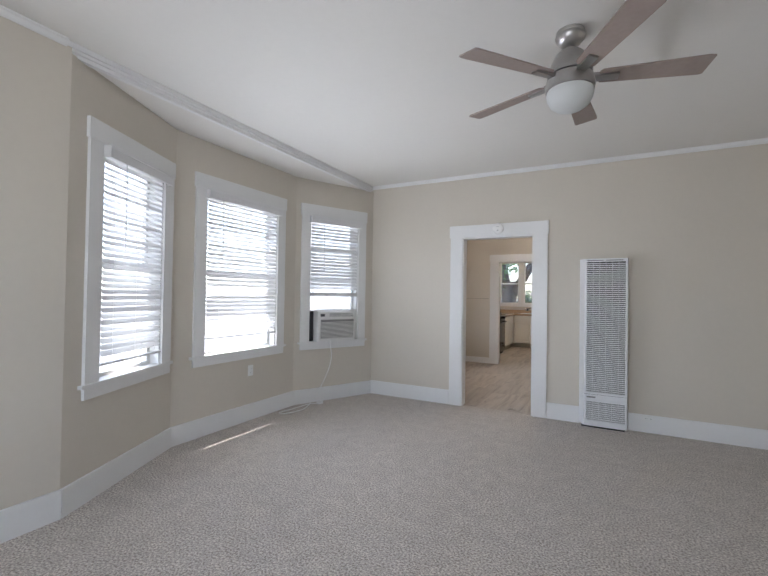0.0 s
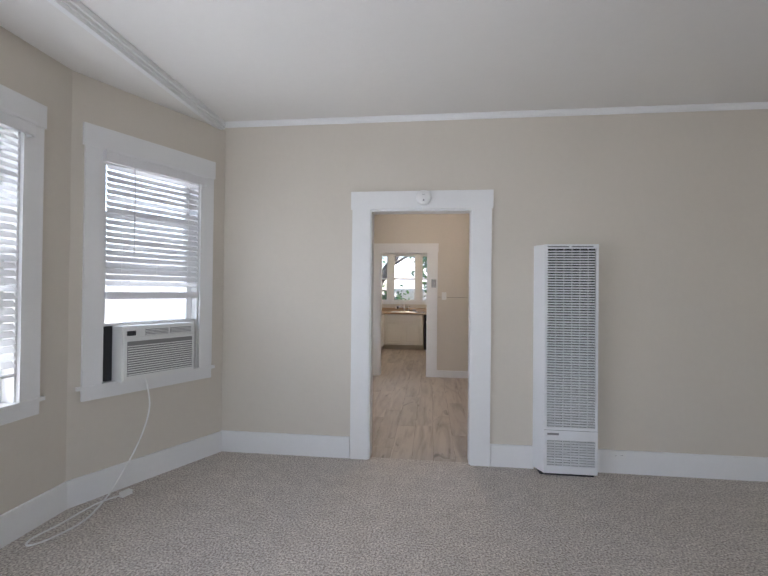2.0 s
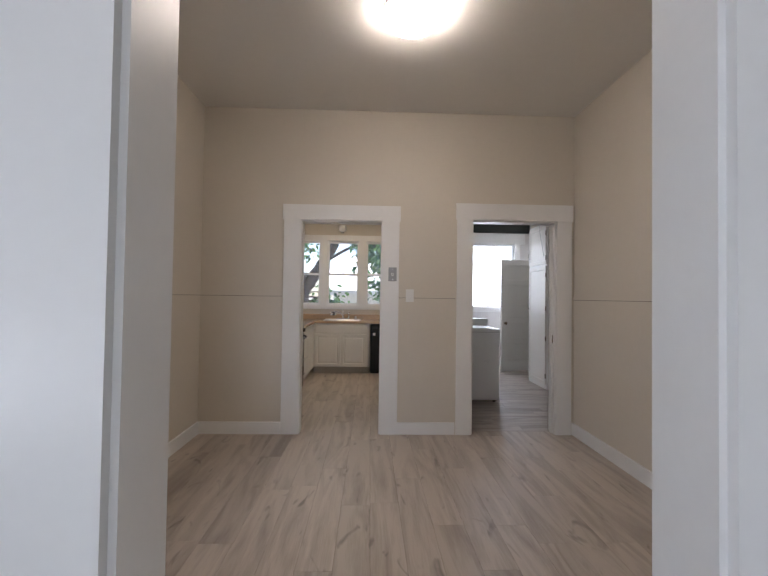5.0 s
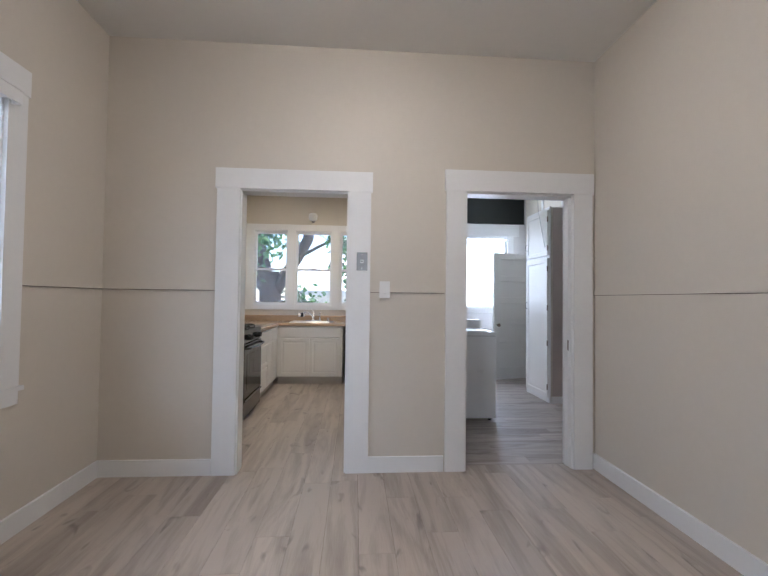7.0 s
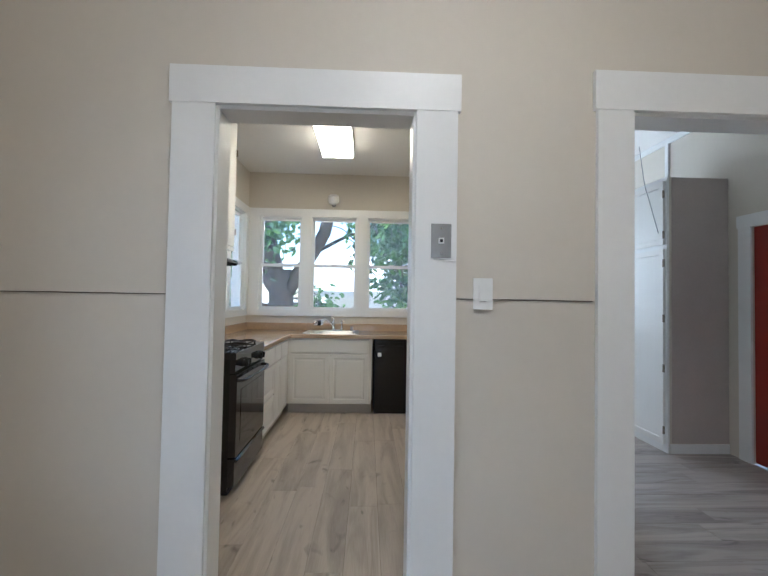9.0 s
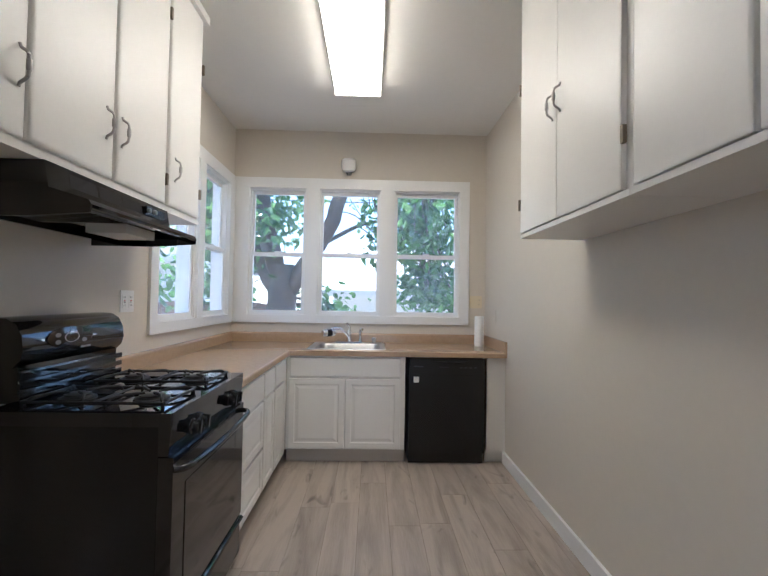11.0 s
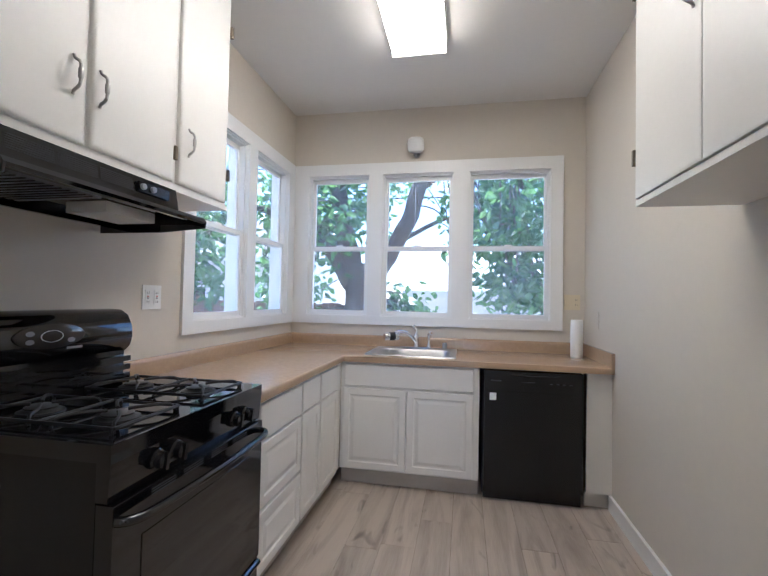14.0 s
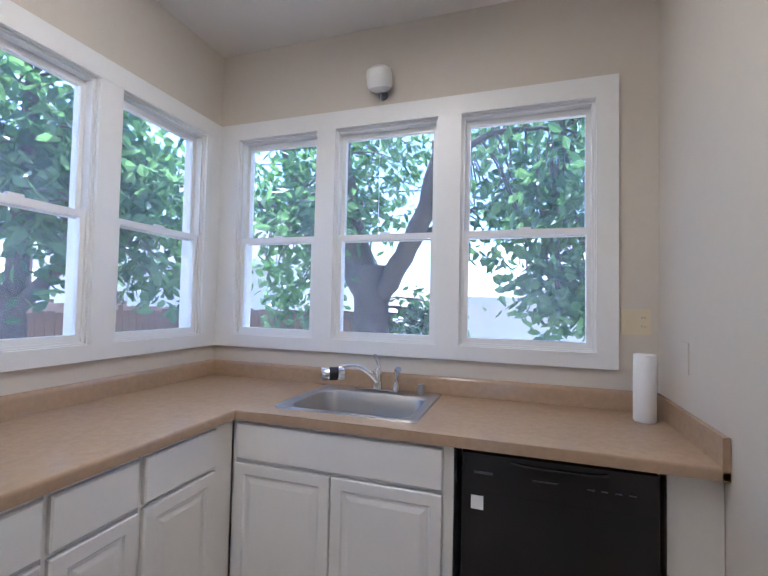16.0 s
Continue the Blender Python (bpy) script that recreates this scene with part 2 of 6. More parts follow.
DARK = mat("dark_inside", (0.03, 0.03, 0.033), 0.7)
BLACK = mat("black_enamel", (0.005, 0.005, 0.006), 0.05, vary=0.1, spec=0.8)
BLACKMAT = mat("black_plastic", (0.007, 0.007, 0.008), 0.22, vary=0.04)
IRON = mat("cast_iron", (0.009, 0.009, 0.010), 0.45, bump=0.3, bump_scale=250)
OVENGLASS = mat("oven_glass", (0.035, 0.03, 0.028), 0.04, vary=0.1, spec=0.7)
CHROME = mat("chrome", (0.82, 0.82, 0.83), 0.09, 1.0, vary=0.03)
NICKEL = mat("brushed_nickel", (0.46, 0.45, 0.44), 0.34, 1.0, vary=0.05, bump=0.1)
STEEL = mat("stainless_steel", (0.50, 0.50, 0.50), 0.36, 1.0, vary=0.05, bump=0.08, bump_scale=400)
BRASS = mat("aged_brass", (0.23, 0.195, 0.15), 0.5, 1.0, vary=0.15)
BLADE = mat("grey_washed_blade", (0.32, 0.26, 0.23), 0.5, vary=0.12, scale=6, grain=40)
GLOBE = sheer("frosted_globe", (0.85, 0.87, 0.86), 0.4, 0.35)
FLUOR = glowing("lit_diffuser", (1.0, 0.82, 0.56), 5.4)
DOMELIGHT = glowing("lit_dome", (1.0, 0.86, 0.70), 20.0)
PAPER = mat("paper_towel", (0.86, 0.86, 0.85), 0.9, vary=0.03, bump=0.5, bump_scale=300)
REDDOOR = mat("red_door_paint", (0.25, 0.022, 0.012), 0.35, vary=0.15)
GREYMETAL = mat("grey_metal", (0.30, 0.30, 0.30), 0.35, 0.8, vary=0.06)
BLACKPANEL = mat("black_panel", (0.018, 0.022, 0.020), 0.6)
BARK = mat("bark", (0.125, 0.10, 0.08), 0.9, vary=0.45, scale=6, grain=30, bump=1.0, bump_scale=25)
LEAF = leaf_material("leaf", (0.06, 0.115, 0.07), (0.20, 0.30, 0.175))
SIDING = mat("white_siding", (0.80, 0.81, 0.80), 0.6, vary=0.05)
ROOFING = mat("roof_shingle", (0.20, 0.185, 0.175), 0.9, vary=0.3, scale=8, grain=30)
GRASS = mat("yard_ground", (0.36, 0.325, 0.27), 0.95, vary=0.25, scale=1.5, grain=14, bump=0.8, bump_scale=12)
FENCEWOOD = mat("fence_wood", (0.27, 0.165, 0.105), 0.8, vary=0.25, scale=4, grain=30)
STUCCO = mat("stucco", (0.60, 0.56, 0.50), 0.9, vary=0.06, bump=0.5, bump_scale=80)
RUBBER = mat("rubber_strip", (0.05, 0.05, 0.05), 0.7)
MARKS = mat("printed_grey", (0.25, 0.25, 0.26), 0.5)
FAINT = mat("worn_print", (0.07, 0.07, 0.072), 0.5)
LITMARK = mat("printed_white", (0.6, 0.6, 0.6), 0.5)
REDBTN = mat("red_button", (0.5, 0.02, 0.02), 0.4)

# ---- building blocks ----


def box(bm, x0, x1, y0, y1, z0, z1, m=None):
    v = [bm.verts.new(m @ Vector(p) if m else p) for p in
         ((x0, y0, z0), (x1, y0, z0), (x1, y1, z0), (x0, y1, z0), (x0, y0, z1), (x1, y0, z1), (x1, y1, z1), (x0, y1, z1))]
    for f in ((3, 2, 1, 0), (4, 5, 6, 7), (0, 1, 5, 4), (1, 2, 6, 5), (2, 3, 7, 6), (3, 0, 4, 7)):
        bm.faces.new([v[i] for i in f])
    return bm


def bevelled(bm, width=0.004, segments=2):
    bmesh.ops.bevel(bm, geom=[e for e in bm.edges if e.is_manifold and e.calc_face_angle(0) > 0.6], offset=width, segments=segments, affect="EDGES", profile=0.6, clamp_overlap=True)
    return bm


def mesh_of(name, bm, material, smooth=False):
    bmesh.ops.recalc_face_normals(bm, faces=bm.faces)
    me = bpy.data.meshes.new(name)
    bm.to_mesh(me)
    bm.free()
    me.materials.append(material)
    if smooth:
        for p in me.polygons:
            p.use_smooth = True
        me.set_sharp_from_angle(angle=radians(40))
    return me


def thing(name, at, label="", category="", group="", kind=""):
    ob = new(name)
    ob.empty_display_size = 0.1
    ob.matrix_world = at if isinstance(at, Matrix) else Matrix.Translation(at)
    ob.matrix_basis = ob.matrix_world.copy()
    return tagged(ob, label, category, group, kind)


def part(name, bm, material, parent=None, label="", smooth=False):
    """One mesh under a thing or a part, drawn in the thing's own space when its parent stands off the origin."""
    ob = new(name, mesh_of(name, bm, material, smooth))
    if parent:
        ob.parent = parent
    return tagged(ob, label)


def slab(name, parent, material, x0, x1, y0, y1, z0, z1, bev=0.0, label="", m=None):
    bm = box(bmesh.new(), x0, x1, y0, y1, z0, z1, m)
    if bev:
        bevelled(bm, bev)
    return part(name, bm, material, parent, label, bev > 0)


def solid(name, material, x0, x1, y0, y1, z0, z1, label, category="", kind="structure", bev=0.0):
    ob = slab(name, None, material, x0, x1, y0, y1, z0, z1, bev)
    return tagged(ob, label, category, "", kind)


def lathe(bm, profile, n=32, m=None, cap=True):
    """Turns (radius, height) pairs round z."""
    rings = []
    for r, z in profile:
        ring = []
        for k in range(n):
            a = 2 * math.pi * k / n
            p = Vector((r * math.cos(a), r * math.sin(a), z))
            ring.append(bm.verts.new(m @ p if m else p))
        rings.append(ring)
    for a, b in zip(rings, rings[1:]):
        for k in range(n):
            bm.faces.new((a[k], a[(k + 1) % n], b[(k + 1) % n], b[k]))
    if cap:
        bm.faces.new(rings[0][::-1])
        bm.faces.new(rings[-1])
    return bm


def tube(bm, points, radius, n=10, taper=None):
    """A round bar through the points."""
    pts = [Vector(p) for p in points]
    rings = []
    for i, p in enumerate(pts):
        d = (pts[min(i + 1, len(pts) - 1)] - pts[max(i - 1, 0)]).normalized()
        side = d.cross(Vector((0, 0, 1)) if abs(d.z) < 0.9 else Vector((1, 0, 0))).normalized()
        up = side.cross(d)
        r = radius if taper is None else taper[i]
        rings.append([bm.verts.new(p + (side * math.cos(2 * math.pi * k / n) + up * math.sin(2 * math.pi * k / n)) * r) for k in range(n)])
    for a, b in zip(rings, rings[1:]):
        for k in range(n):
            bm.faces.new((a[k], a[(k + 1) % n], b[(k + 1) % n], b[k]))
    bm.faces.new(rings[0][::-1])
    bm.faces.new(rings[-1])
    return bm


def curve(points, steps=6):
    """Points of a smooth line through the given ones."""
    pts = [Vector(p) for p in points]
    out = []
    for i in range(len(pts) - 1):
        a, b, c, d = pts[max(i - 1, 0)], pts[i], pts[i + 1], pts[min(i + 2, len(pts) - 1)]
        for s in range(steps):
            t = s / steps
            out.append(0.5 * ((2 * b) + (c - a) * t + (2 * a - 5 * b + 4 * c - d) * t * t + (3 * b - a - 3 * c + d) * t ** 3))
    return out + [pts[-1]]


def extrude_profile(bm, profile, length, m=None):
    """A closed (x, z) outline drawn out along y."""
    a = [bm.verts.new(m @ Vector((x, 0, z)) if m else (x, 0, z)) for x, z in profile]
    b = [bm.verts.new(m @ Vector((x, length, z)) if m else (x, length, z)) for x, z in profile]
    k = len(profile)
    for i in range(k):
        bm.faces.new((a[i], a[(i + 1) % k], b[(i + 1) % k], b[i]))
    bm.faces.new(a[::-1])
    bm.faces.new(b)
    return bm


def panelled(bm, x0, x1, z0, z1, rings, back, m=None):
    """A board in the xz plane that faces -y; rings are (inset, depth) steps of its front, towards +y."""
    loops = []
    for inset, depth in rings:
        loops.append([bm.verts.new(m @ Vector(p) if m else p) for p in
                      ((x0 + inset, depth, z0 + inset), (x1 - inset, depth, z0 + inset), (x1 - inset, depth, z1 - inset), (x0 + inset, depth, z1 - inset))])
    rear = [bm.verts.new(m @ Vector(p) if m else p) for p in ((x0, back, z0), (x1, back, z0), (x1, back, z1), (x0, back, z1))]
    for a, b in zip([rear] + loops, loops):
        for k in range(4):
            bm.faces.new((a[k], a[(k + 1) % 4], b[(k + 1) % 4], b[k]))
    bm.faces.new(loops[-1])
    bm.faces.new(rear[::-1])
    return bm


def wall(name, p, q, thick, z0, z1, openings, material, label):
    """A wall whose room face runs from p to q; its thickness lies on the left of that way. Openings are (u0, u1, z0, z1)."""
    p, q = Vector((*p, 0)), Vector((*q, 0))
    d = (q - p).normalized()
    nrm = Vector((-d.y, d.x, 0))
    us = sorted({0.0, (q - p).length, *[u for o in openings for u in o[:2]]})
    zs = sorted({z0, z1, *[z for o in openings for z in o[2:]]})
    bm = bmesh.new()
    cache = {}

    def v(u, z, s):
        key = (round(u, 5), round(z, 5), s)
        if key not in cache:
            cache[key] = bm.verts.new(p + d * u + nrm * (thick * s) + Vector((0, 0, z)))
        return cache[key]

    def full(i, k):
        if not (0 <= i < len(us) - 1 and 0 <= k < len(zs) - 1):
            return False
        u, z = (us[i] + us[i + 1]) / 2, (zs[k] + zs[k + 1]) / 2
        return not any(o[0] < u < o[1] and o[2] < z < o[3] for o in openings)

    for i in range(len(us) - 1):
        for k in range(len(zs) - 1):
            if not full(i, k):
                continue
            a, b, c, e = us[i], us[i + 1], zs[k], zs[k + 1]
            bm.faces.new((v(a, c, 0), v(b, c, 0), v(b, e, 0), v(a, e, 0)))
            bm.faces.new((v(a, e, 1), v(b, e, 1), v(b, c, 1), v(a, c, 1)))
            for di, dk, s in ((-1, 0, ((a, c), (a, e))), (1, 0, ((b, e), (b, c))), (0, -1, ((b, c), (a, c))), (0, 1, ((a, e), (b, e)))):
                if not full(i + di, k + dk):
                    (ua, za), (ub, zb) = s
                    bm.faces.new((v(ua, za, 0), v(ub, zb, 0), v(ub, zb, 1), v(ua, za, 1)))
    return tagged(part(name, bm, material), label, "wall", "", "structure")


def frame_of(p, q):
    """A pose at p whose x runs to q, y into the wall (away from the room)."""
    d = (Vector(q) - Vector(p)).normalized()
    return pose(p[0], p[1], 0, 0, 0, math.degrees(math.atan2(d.y, d.x)))

# ---- structure ----
# living room: x -2.37..2.6, y -0.8..5.31, ceiling 2.90; dining: y 5.44..8.835; kitchen: y 8.96..12.69; laundry beside it
tagged(slab("floor_living", None, CARPET, -3.2, 2.75, -1.0, 5.345, -0.12, 0.0), "beige-grey speckled cut-pile carpet, wall to wall", "floor", "", "structure")
solid("ceiling_living", CEIL, -2.405, 2.75, -1.0, 5.31, 2.90, 3.0, "off-white painted living room ceiling", "ceiling")
bm = bmesh.new()
low = [bm.verts.new((x, y, 2.83)) for x, y in ((-2.407, 1.56), (-2.407, 5.26), (-3.05, 4.4), (-3.05, 2.45))]
top = [bm.verts.new((v.co.x, v.co.y, 3.0)) for v in low]
bm.faces.new(low[::-1]), bm.faces.new(top)
for k in range(4):
    bm.faces.new((low[k], low[(k + 1) % 4], top[(k + 1) % 4], top[k]))
tagged(part("ceiling_bay", bm, CEIL), "off-white painted soffit over the bay", "ceiling", "", "structure")
solid("ceiling_dining", CEIL, -2.36, 1.32, 5.44, 8.835, 3.18, 3.28, "beige painted dining room ceiling", "ceiling")
solid("ceiling_kitchen", CEIL, -2.5, 0.11, 8.96, 12.85, 2.975, 3.08, "off-white painted kitchen ceiling", "ceiling")
solid("ceiling_laundry", CEIL, 0.23, 2.6, 8.96, 13.0, 3.14, 3.24, "white painted laundry room ceiling", "ceiling")

D1, D2, D3 = (-1.065, -0.205, 2.115), (-1.403, -0.595, 2.088), (0.285, 1.144, 2.118)
wall("wall_living_far", (-2.37, 5.31), (2.75, 5.31), 0.13, 0, 3.3, [(D1[0] + 2.37, D1[1] + 2.37, 0, D1[2])], WALL, "warm beige painted living room wall with a doorway")
wall("wall_living_side", (-2.37, -1.0), (-2.37, 1.53), 0.15, 0, 3.0, [], WALL, "warm beige painted wall beside the bay")
wall("wall_living_right", (2.6, 5.31), (2.6, -1.0), 0.15, 0, 3.0, [], WALL, "warm beige painted living room wall")
wall("wall_living_back", (2.6, -0.85), (-2.4, -0.85), 0.15, 0, 3.0, [(1.8, 4.2, 0.75, 2.35)], WALL, "warm beige painted living room wall with an assumed front window")
BAYWIN = ((0.27, 1.0), (0.325, 1.32), (0.19, 0.93))
for k in range(3):
    wall("wall_bay_%d" % (k + 1), BAY[k], BAY[k + 1], 0.15, 0, 2.83, [(*BAYWIN[k], 0.765, 2.37)], WALL, "warm beige painted bay wall with a window")
DW = (6.97, 7.96)
wall("wall_dining_left", (-2.36, 5.44), (-2.36, 8.835), 0.15, 0, 3.3, [(DW[0] - 5.44, DW[1] - 5.44, 0.79, 2.36)], WALL, "warm beige painted dining room wall with a window")
wall("wall_dining_right", (1.32, 8.835), (1.32, 5.44), 0.15, 0, 3.3, [], WALL, "warm beige painted dining room wall")
wall("wall_dining_far", (-2.5, 8.835), (2.6, 8.835), 0.125, 0, 3.3, [(D2[0] + 2.5, D2[1] + 2.5, 0, D2[2]), (D3[0] + 2.5, D3[1] + 2.5, 0, D3[2])], WALL, "warm beige painted dining room wall with two doorways")
KL = ((11.27, 11.86), (11.97, 12.55))
KB = ((-2.215, -1.655), (-1.54, -0.925), (-0.805, -0.15))
wall("wall_kitchen_left", (-2.365, 8.96), (-2.365, 12.69), 0.15, 0, 3.1, [(a - 8.96, b - 8.96, 1.165, 2.402) for a, b in KL], WALL, "cream beige kitchen wall with two windows")
wall("wall_kitchen_back", (-2.515, 12.69), (0.23, 12.69), 0.15, 0, 3.1, [(a + 2.515, b + 2.515, 1.165, 2.402) for a, b in KB], WALL, "cream beige kitchen wall with three windows")
wall("wall_kitchen_right", (0.11, 12.69), (0.11, 8.96), 0.12, 0, 3.3, [], WALL, "cream beige kitchen wall shared with the laundry")
LW = (0.95, 2.15, 1.17, 2.42)
wall("wall_laundry_back", (0.23, 12.92), (2.6, 12.92), 0.15, 0, 3.3, [(LW[0] - 0.23, LW[1] - 0.23, LW[2], LW[3])], SIDE, "pale grey laundry wall with a window")
wall("wall_laundry_right", (2.48, 12.92), (2.48, 8.96), 0.12, 0, 3.3, [(12.92 - 10.585, 12.92 - 9.80, 0, 2.01)], WALL, "warm beige laundry wall with a red door")
# unseen slabs added to block the sun, overhang sized to shade the windows
solid("sun_block_main", ROOFING, -3.5, 3.2, -1.6, 5.5, 3.32, 3.42, "unseen grey roof slab that keeps the sun off the front rooms", "roof")
solid("sun_block_rear", ROOFING, -3.35, 3.2, 5.5, 13.35, 3.32, 3.42, "unseen grey roof slab that keeps the sun off the rear rooms", "roof")

# crown strips
CROWN = ((0, 0), (0.030, 0), (0.030, 0.008), (0.022, 0.016), (0.016, 0.034), (0.008, 0.044), (0.0, 0.044))


def crown(p, q, z):
    """A small crown strip under the ceiling along the wall from p to q."""
    m = frame_of(p, q) @ Matrix.Translation((0, 0, z)) @ pose(0, 0, 0, 0, 0, -90)
    bm = extrude_profile(bmesh.new(), [(x, -h) for x, h in CROWN], (Vector(q) - Vector(p)).length, m)
    return tagged(part("trim", bm, TRIM), "narrow white painted crown moulding", "moulding", "", "structure")


crown((-2.37, 5.31), (2.6, 5.31), 2.90)
crown((2.6, 5.31), (2.6, -0.85), 2.90)
crown((-2.37, -0.85), (-2.37, 1.5), 2.90)
bm = box(bmesh.new(), -2.425, -2.388, 1.45, 5.31, 2.822, 2.846)
box(bm, -2.425, -2.376, 1.45, 5.31, 2.8465, 2.866)
box(bm, -2.425, -2.362, 1.45, 5.31, 2.8665, 2.899)
tagged(part("trim", bevelled(bm, 0.004), TRIM), "white painted moulding across the head of the bay", "moulding", "", "structure")


def baseboard(p, q, h, thick=0.018):
    """A baseboard on the room side of the wall from p to q."""
    ln = (Vector(q) - Vector(p)).length
    bm = bevelled(box(bmesh.new(), 0, ln, -thick, 0.0, 0.0, h, frame_of(p, q)), 0.004, 1)
    return tagged(part("baseboard", bm, TRIM), "white painted flat baseboard", "baseboard", "", "structure")


for k in range(3):
    baseboard(BAY[k], BAY[k + 1], 0.175)
baseboard((-2.37, -0.85), (-2.37, 1.53), 0.175)
baseboard((-2.37, 5.31), (D1[0] - 0.155, 5.31), 0.18)
baseboard((D1[1] + 0.155, 5.31), (0.29, 5.31), 0.18)
baseboard((0.75, 5.31), (2.6, 5.31), 0.18)
baseboard((2.6, 5.31), (2.6, -0.85), 0.18)
baseboard((-2.36, 5.44), (-2.36, 8.835), 0.115)
baseboard((-2.36, 8.835), (D2[0] - 0.165, 8.835), 0.115)
baseboard((D2[1] + 0.155, 8.835), (D3[0] - 0.155, 8.835), 0.115)
baseboard((1.32, 8.835), (1.32, 5.44), 0.115)
baseboard((1.32, 5.44), (D1[1] + 0.16, 5.44), 0.115)
baseboard((D1[0] - 0.16, 5.44), (-2.36, 5.44), 0.115)
baseboard((0.11, 12.06), (0.11, 8.97), 0.095)


def chair_rail(p, q):
    """The painted strip that runs round the dining room, with a dark strip under it drawn as its shadow line."""
    ln = (Vector(q) - Vector(p)).length
    m = frame_of(p, q)
    bm = box(bmesh.new(), 0, ln, -0.010, 0, 1.335, 1.368, m)
    bevelled(bm, 0.004, 1)
    ob = tagged(part("trim", bm, WALL), "slim beige painted rail round the dining room", "moulding", "", "structure")
    slab("shade_line", ob, JOINT_SHADE, 0, ln, -0.002, -0.0002, 1.331, 1.3345, m=m)
    return ob


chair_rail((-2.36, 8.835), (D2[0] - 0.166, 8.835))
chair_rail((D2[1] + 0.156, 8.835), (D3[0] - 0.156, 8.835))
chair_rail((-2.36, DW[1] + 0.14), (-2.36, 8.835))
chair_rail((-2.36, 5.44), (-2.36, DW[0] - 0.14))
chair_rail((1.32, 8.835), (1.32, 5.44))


def doorway(name, d, y, thick, head, leg=0.15, ear=0.012, rear=True, label=""):
    """Jambs through the wall, flat casing with a wider head on the near side, plain casing on the far one."""
    x0, x1, h = d
    ob = thing(name, (0, 0, 0), label, "doorway", "", "structure")
    slab("jamb", ob, TRIM, x0 - 0.001, x0 + 0.018, y - 0.004, y + thick + 0.004, 0, h)
    slab("jamb", ob, TRIM, x1 - 0.018, x1 + 0.001, y - 0.004, y + thick + 0.004, 0, h)
    slab("head_jamb", ob, TRIM, x0 + 0.018, x1 - 0.018, y - 0.004, y + thick + 0.004, h - 0.018, h + 0.001)
    for s in (0, 1) if rear else (0,):
        ya, yb = (y - 0.022, y - 0.0005) if s == 0 else (y + thick + 0.0005, y + thick + 0.022)
        slab("casing", ob, TRIM, x0 - leg, x0 + 0.006, ya, yb, 0, h - 0.002, 0.003)
        slab("casing", ob, TRIM, x1 - 0.006, x1 + leg, ya, yb, 0, h - 0.002, 0.003)
        slab("head_casing", ob, TRIM, x0 - leg - ear, x1 + leg + ear, ya - (0.003 if s == 0 else -0.003) * 1, yb, h - 0.002, head, 0.004)
    return ob


door_1 = doorway("door_1", D1, 5.31, 0.13, 2.263, label="open cased doorway in white trim, no door leaf")
door_2 = doorway("door_2", D2, 8.835, 0.125, 2.234, 0.16, label="open cased doorway in white trim, to the kitchen")
door_3 = doorway("door_3", D3, 8.835, 0.125, 2.277, 0.145, label="open cased doorway in white trim, to the laundry")
bm = box(bmesh.new(), 1.124, 1.1265, 8.87, 8.895, 0.90, 0.98)
part("strike_plate", bm, BRASS, door_3, "small brass strike plate")
for y0 in (8.885, 8.915):
    bm = box(bmesh.new(), 1.116, 1.127, y0, y0 + 0.012, 0.0, 2.09)
    part("door_stop", bevelled(bm, 0.003, 1), TRIM, door_3)


# ---- windows ----


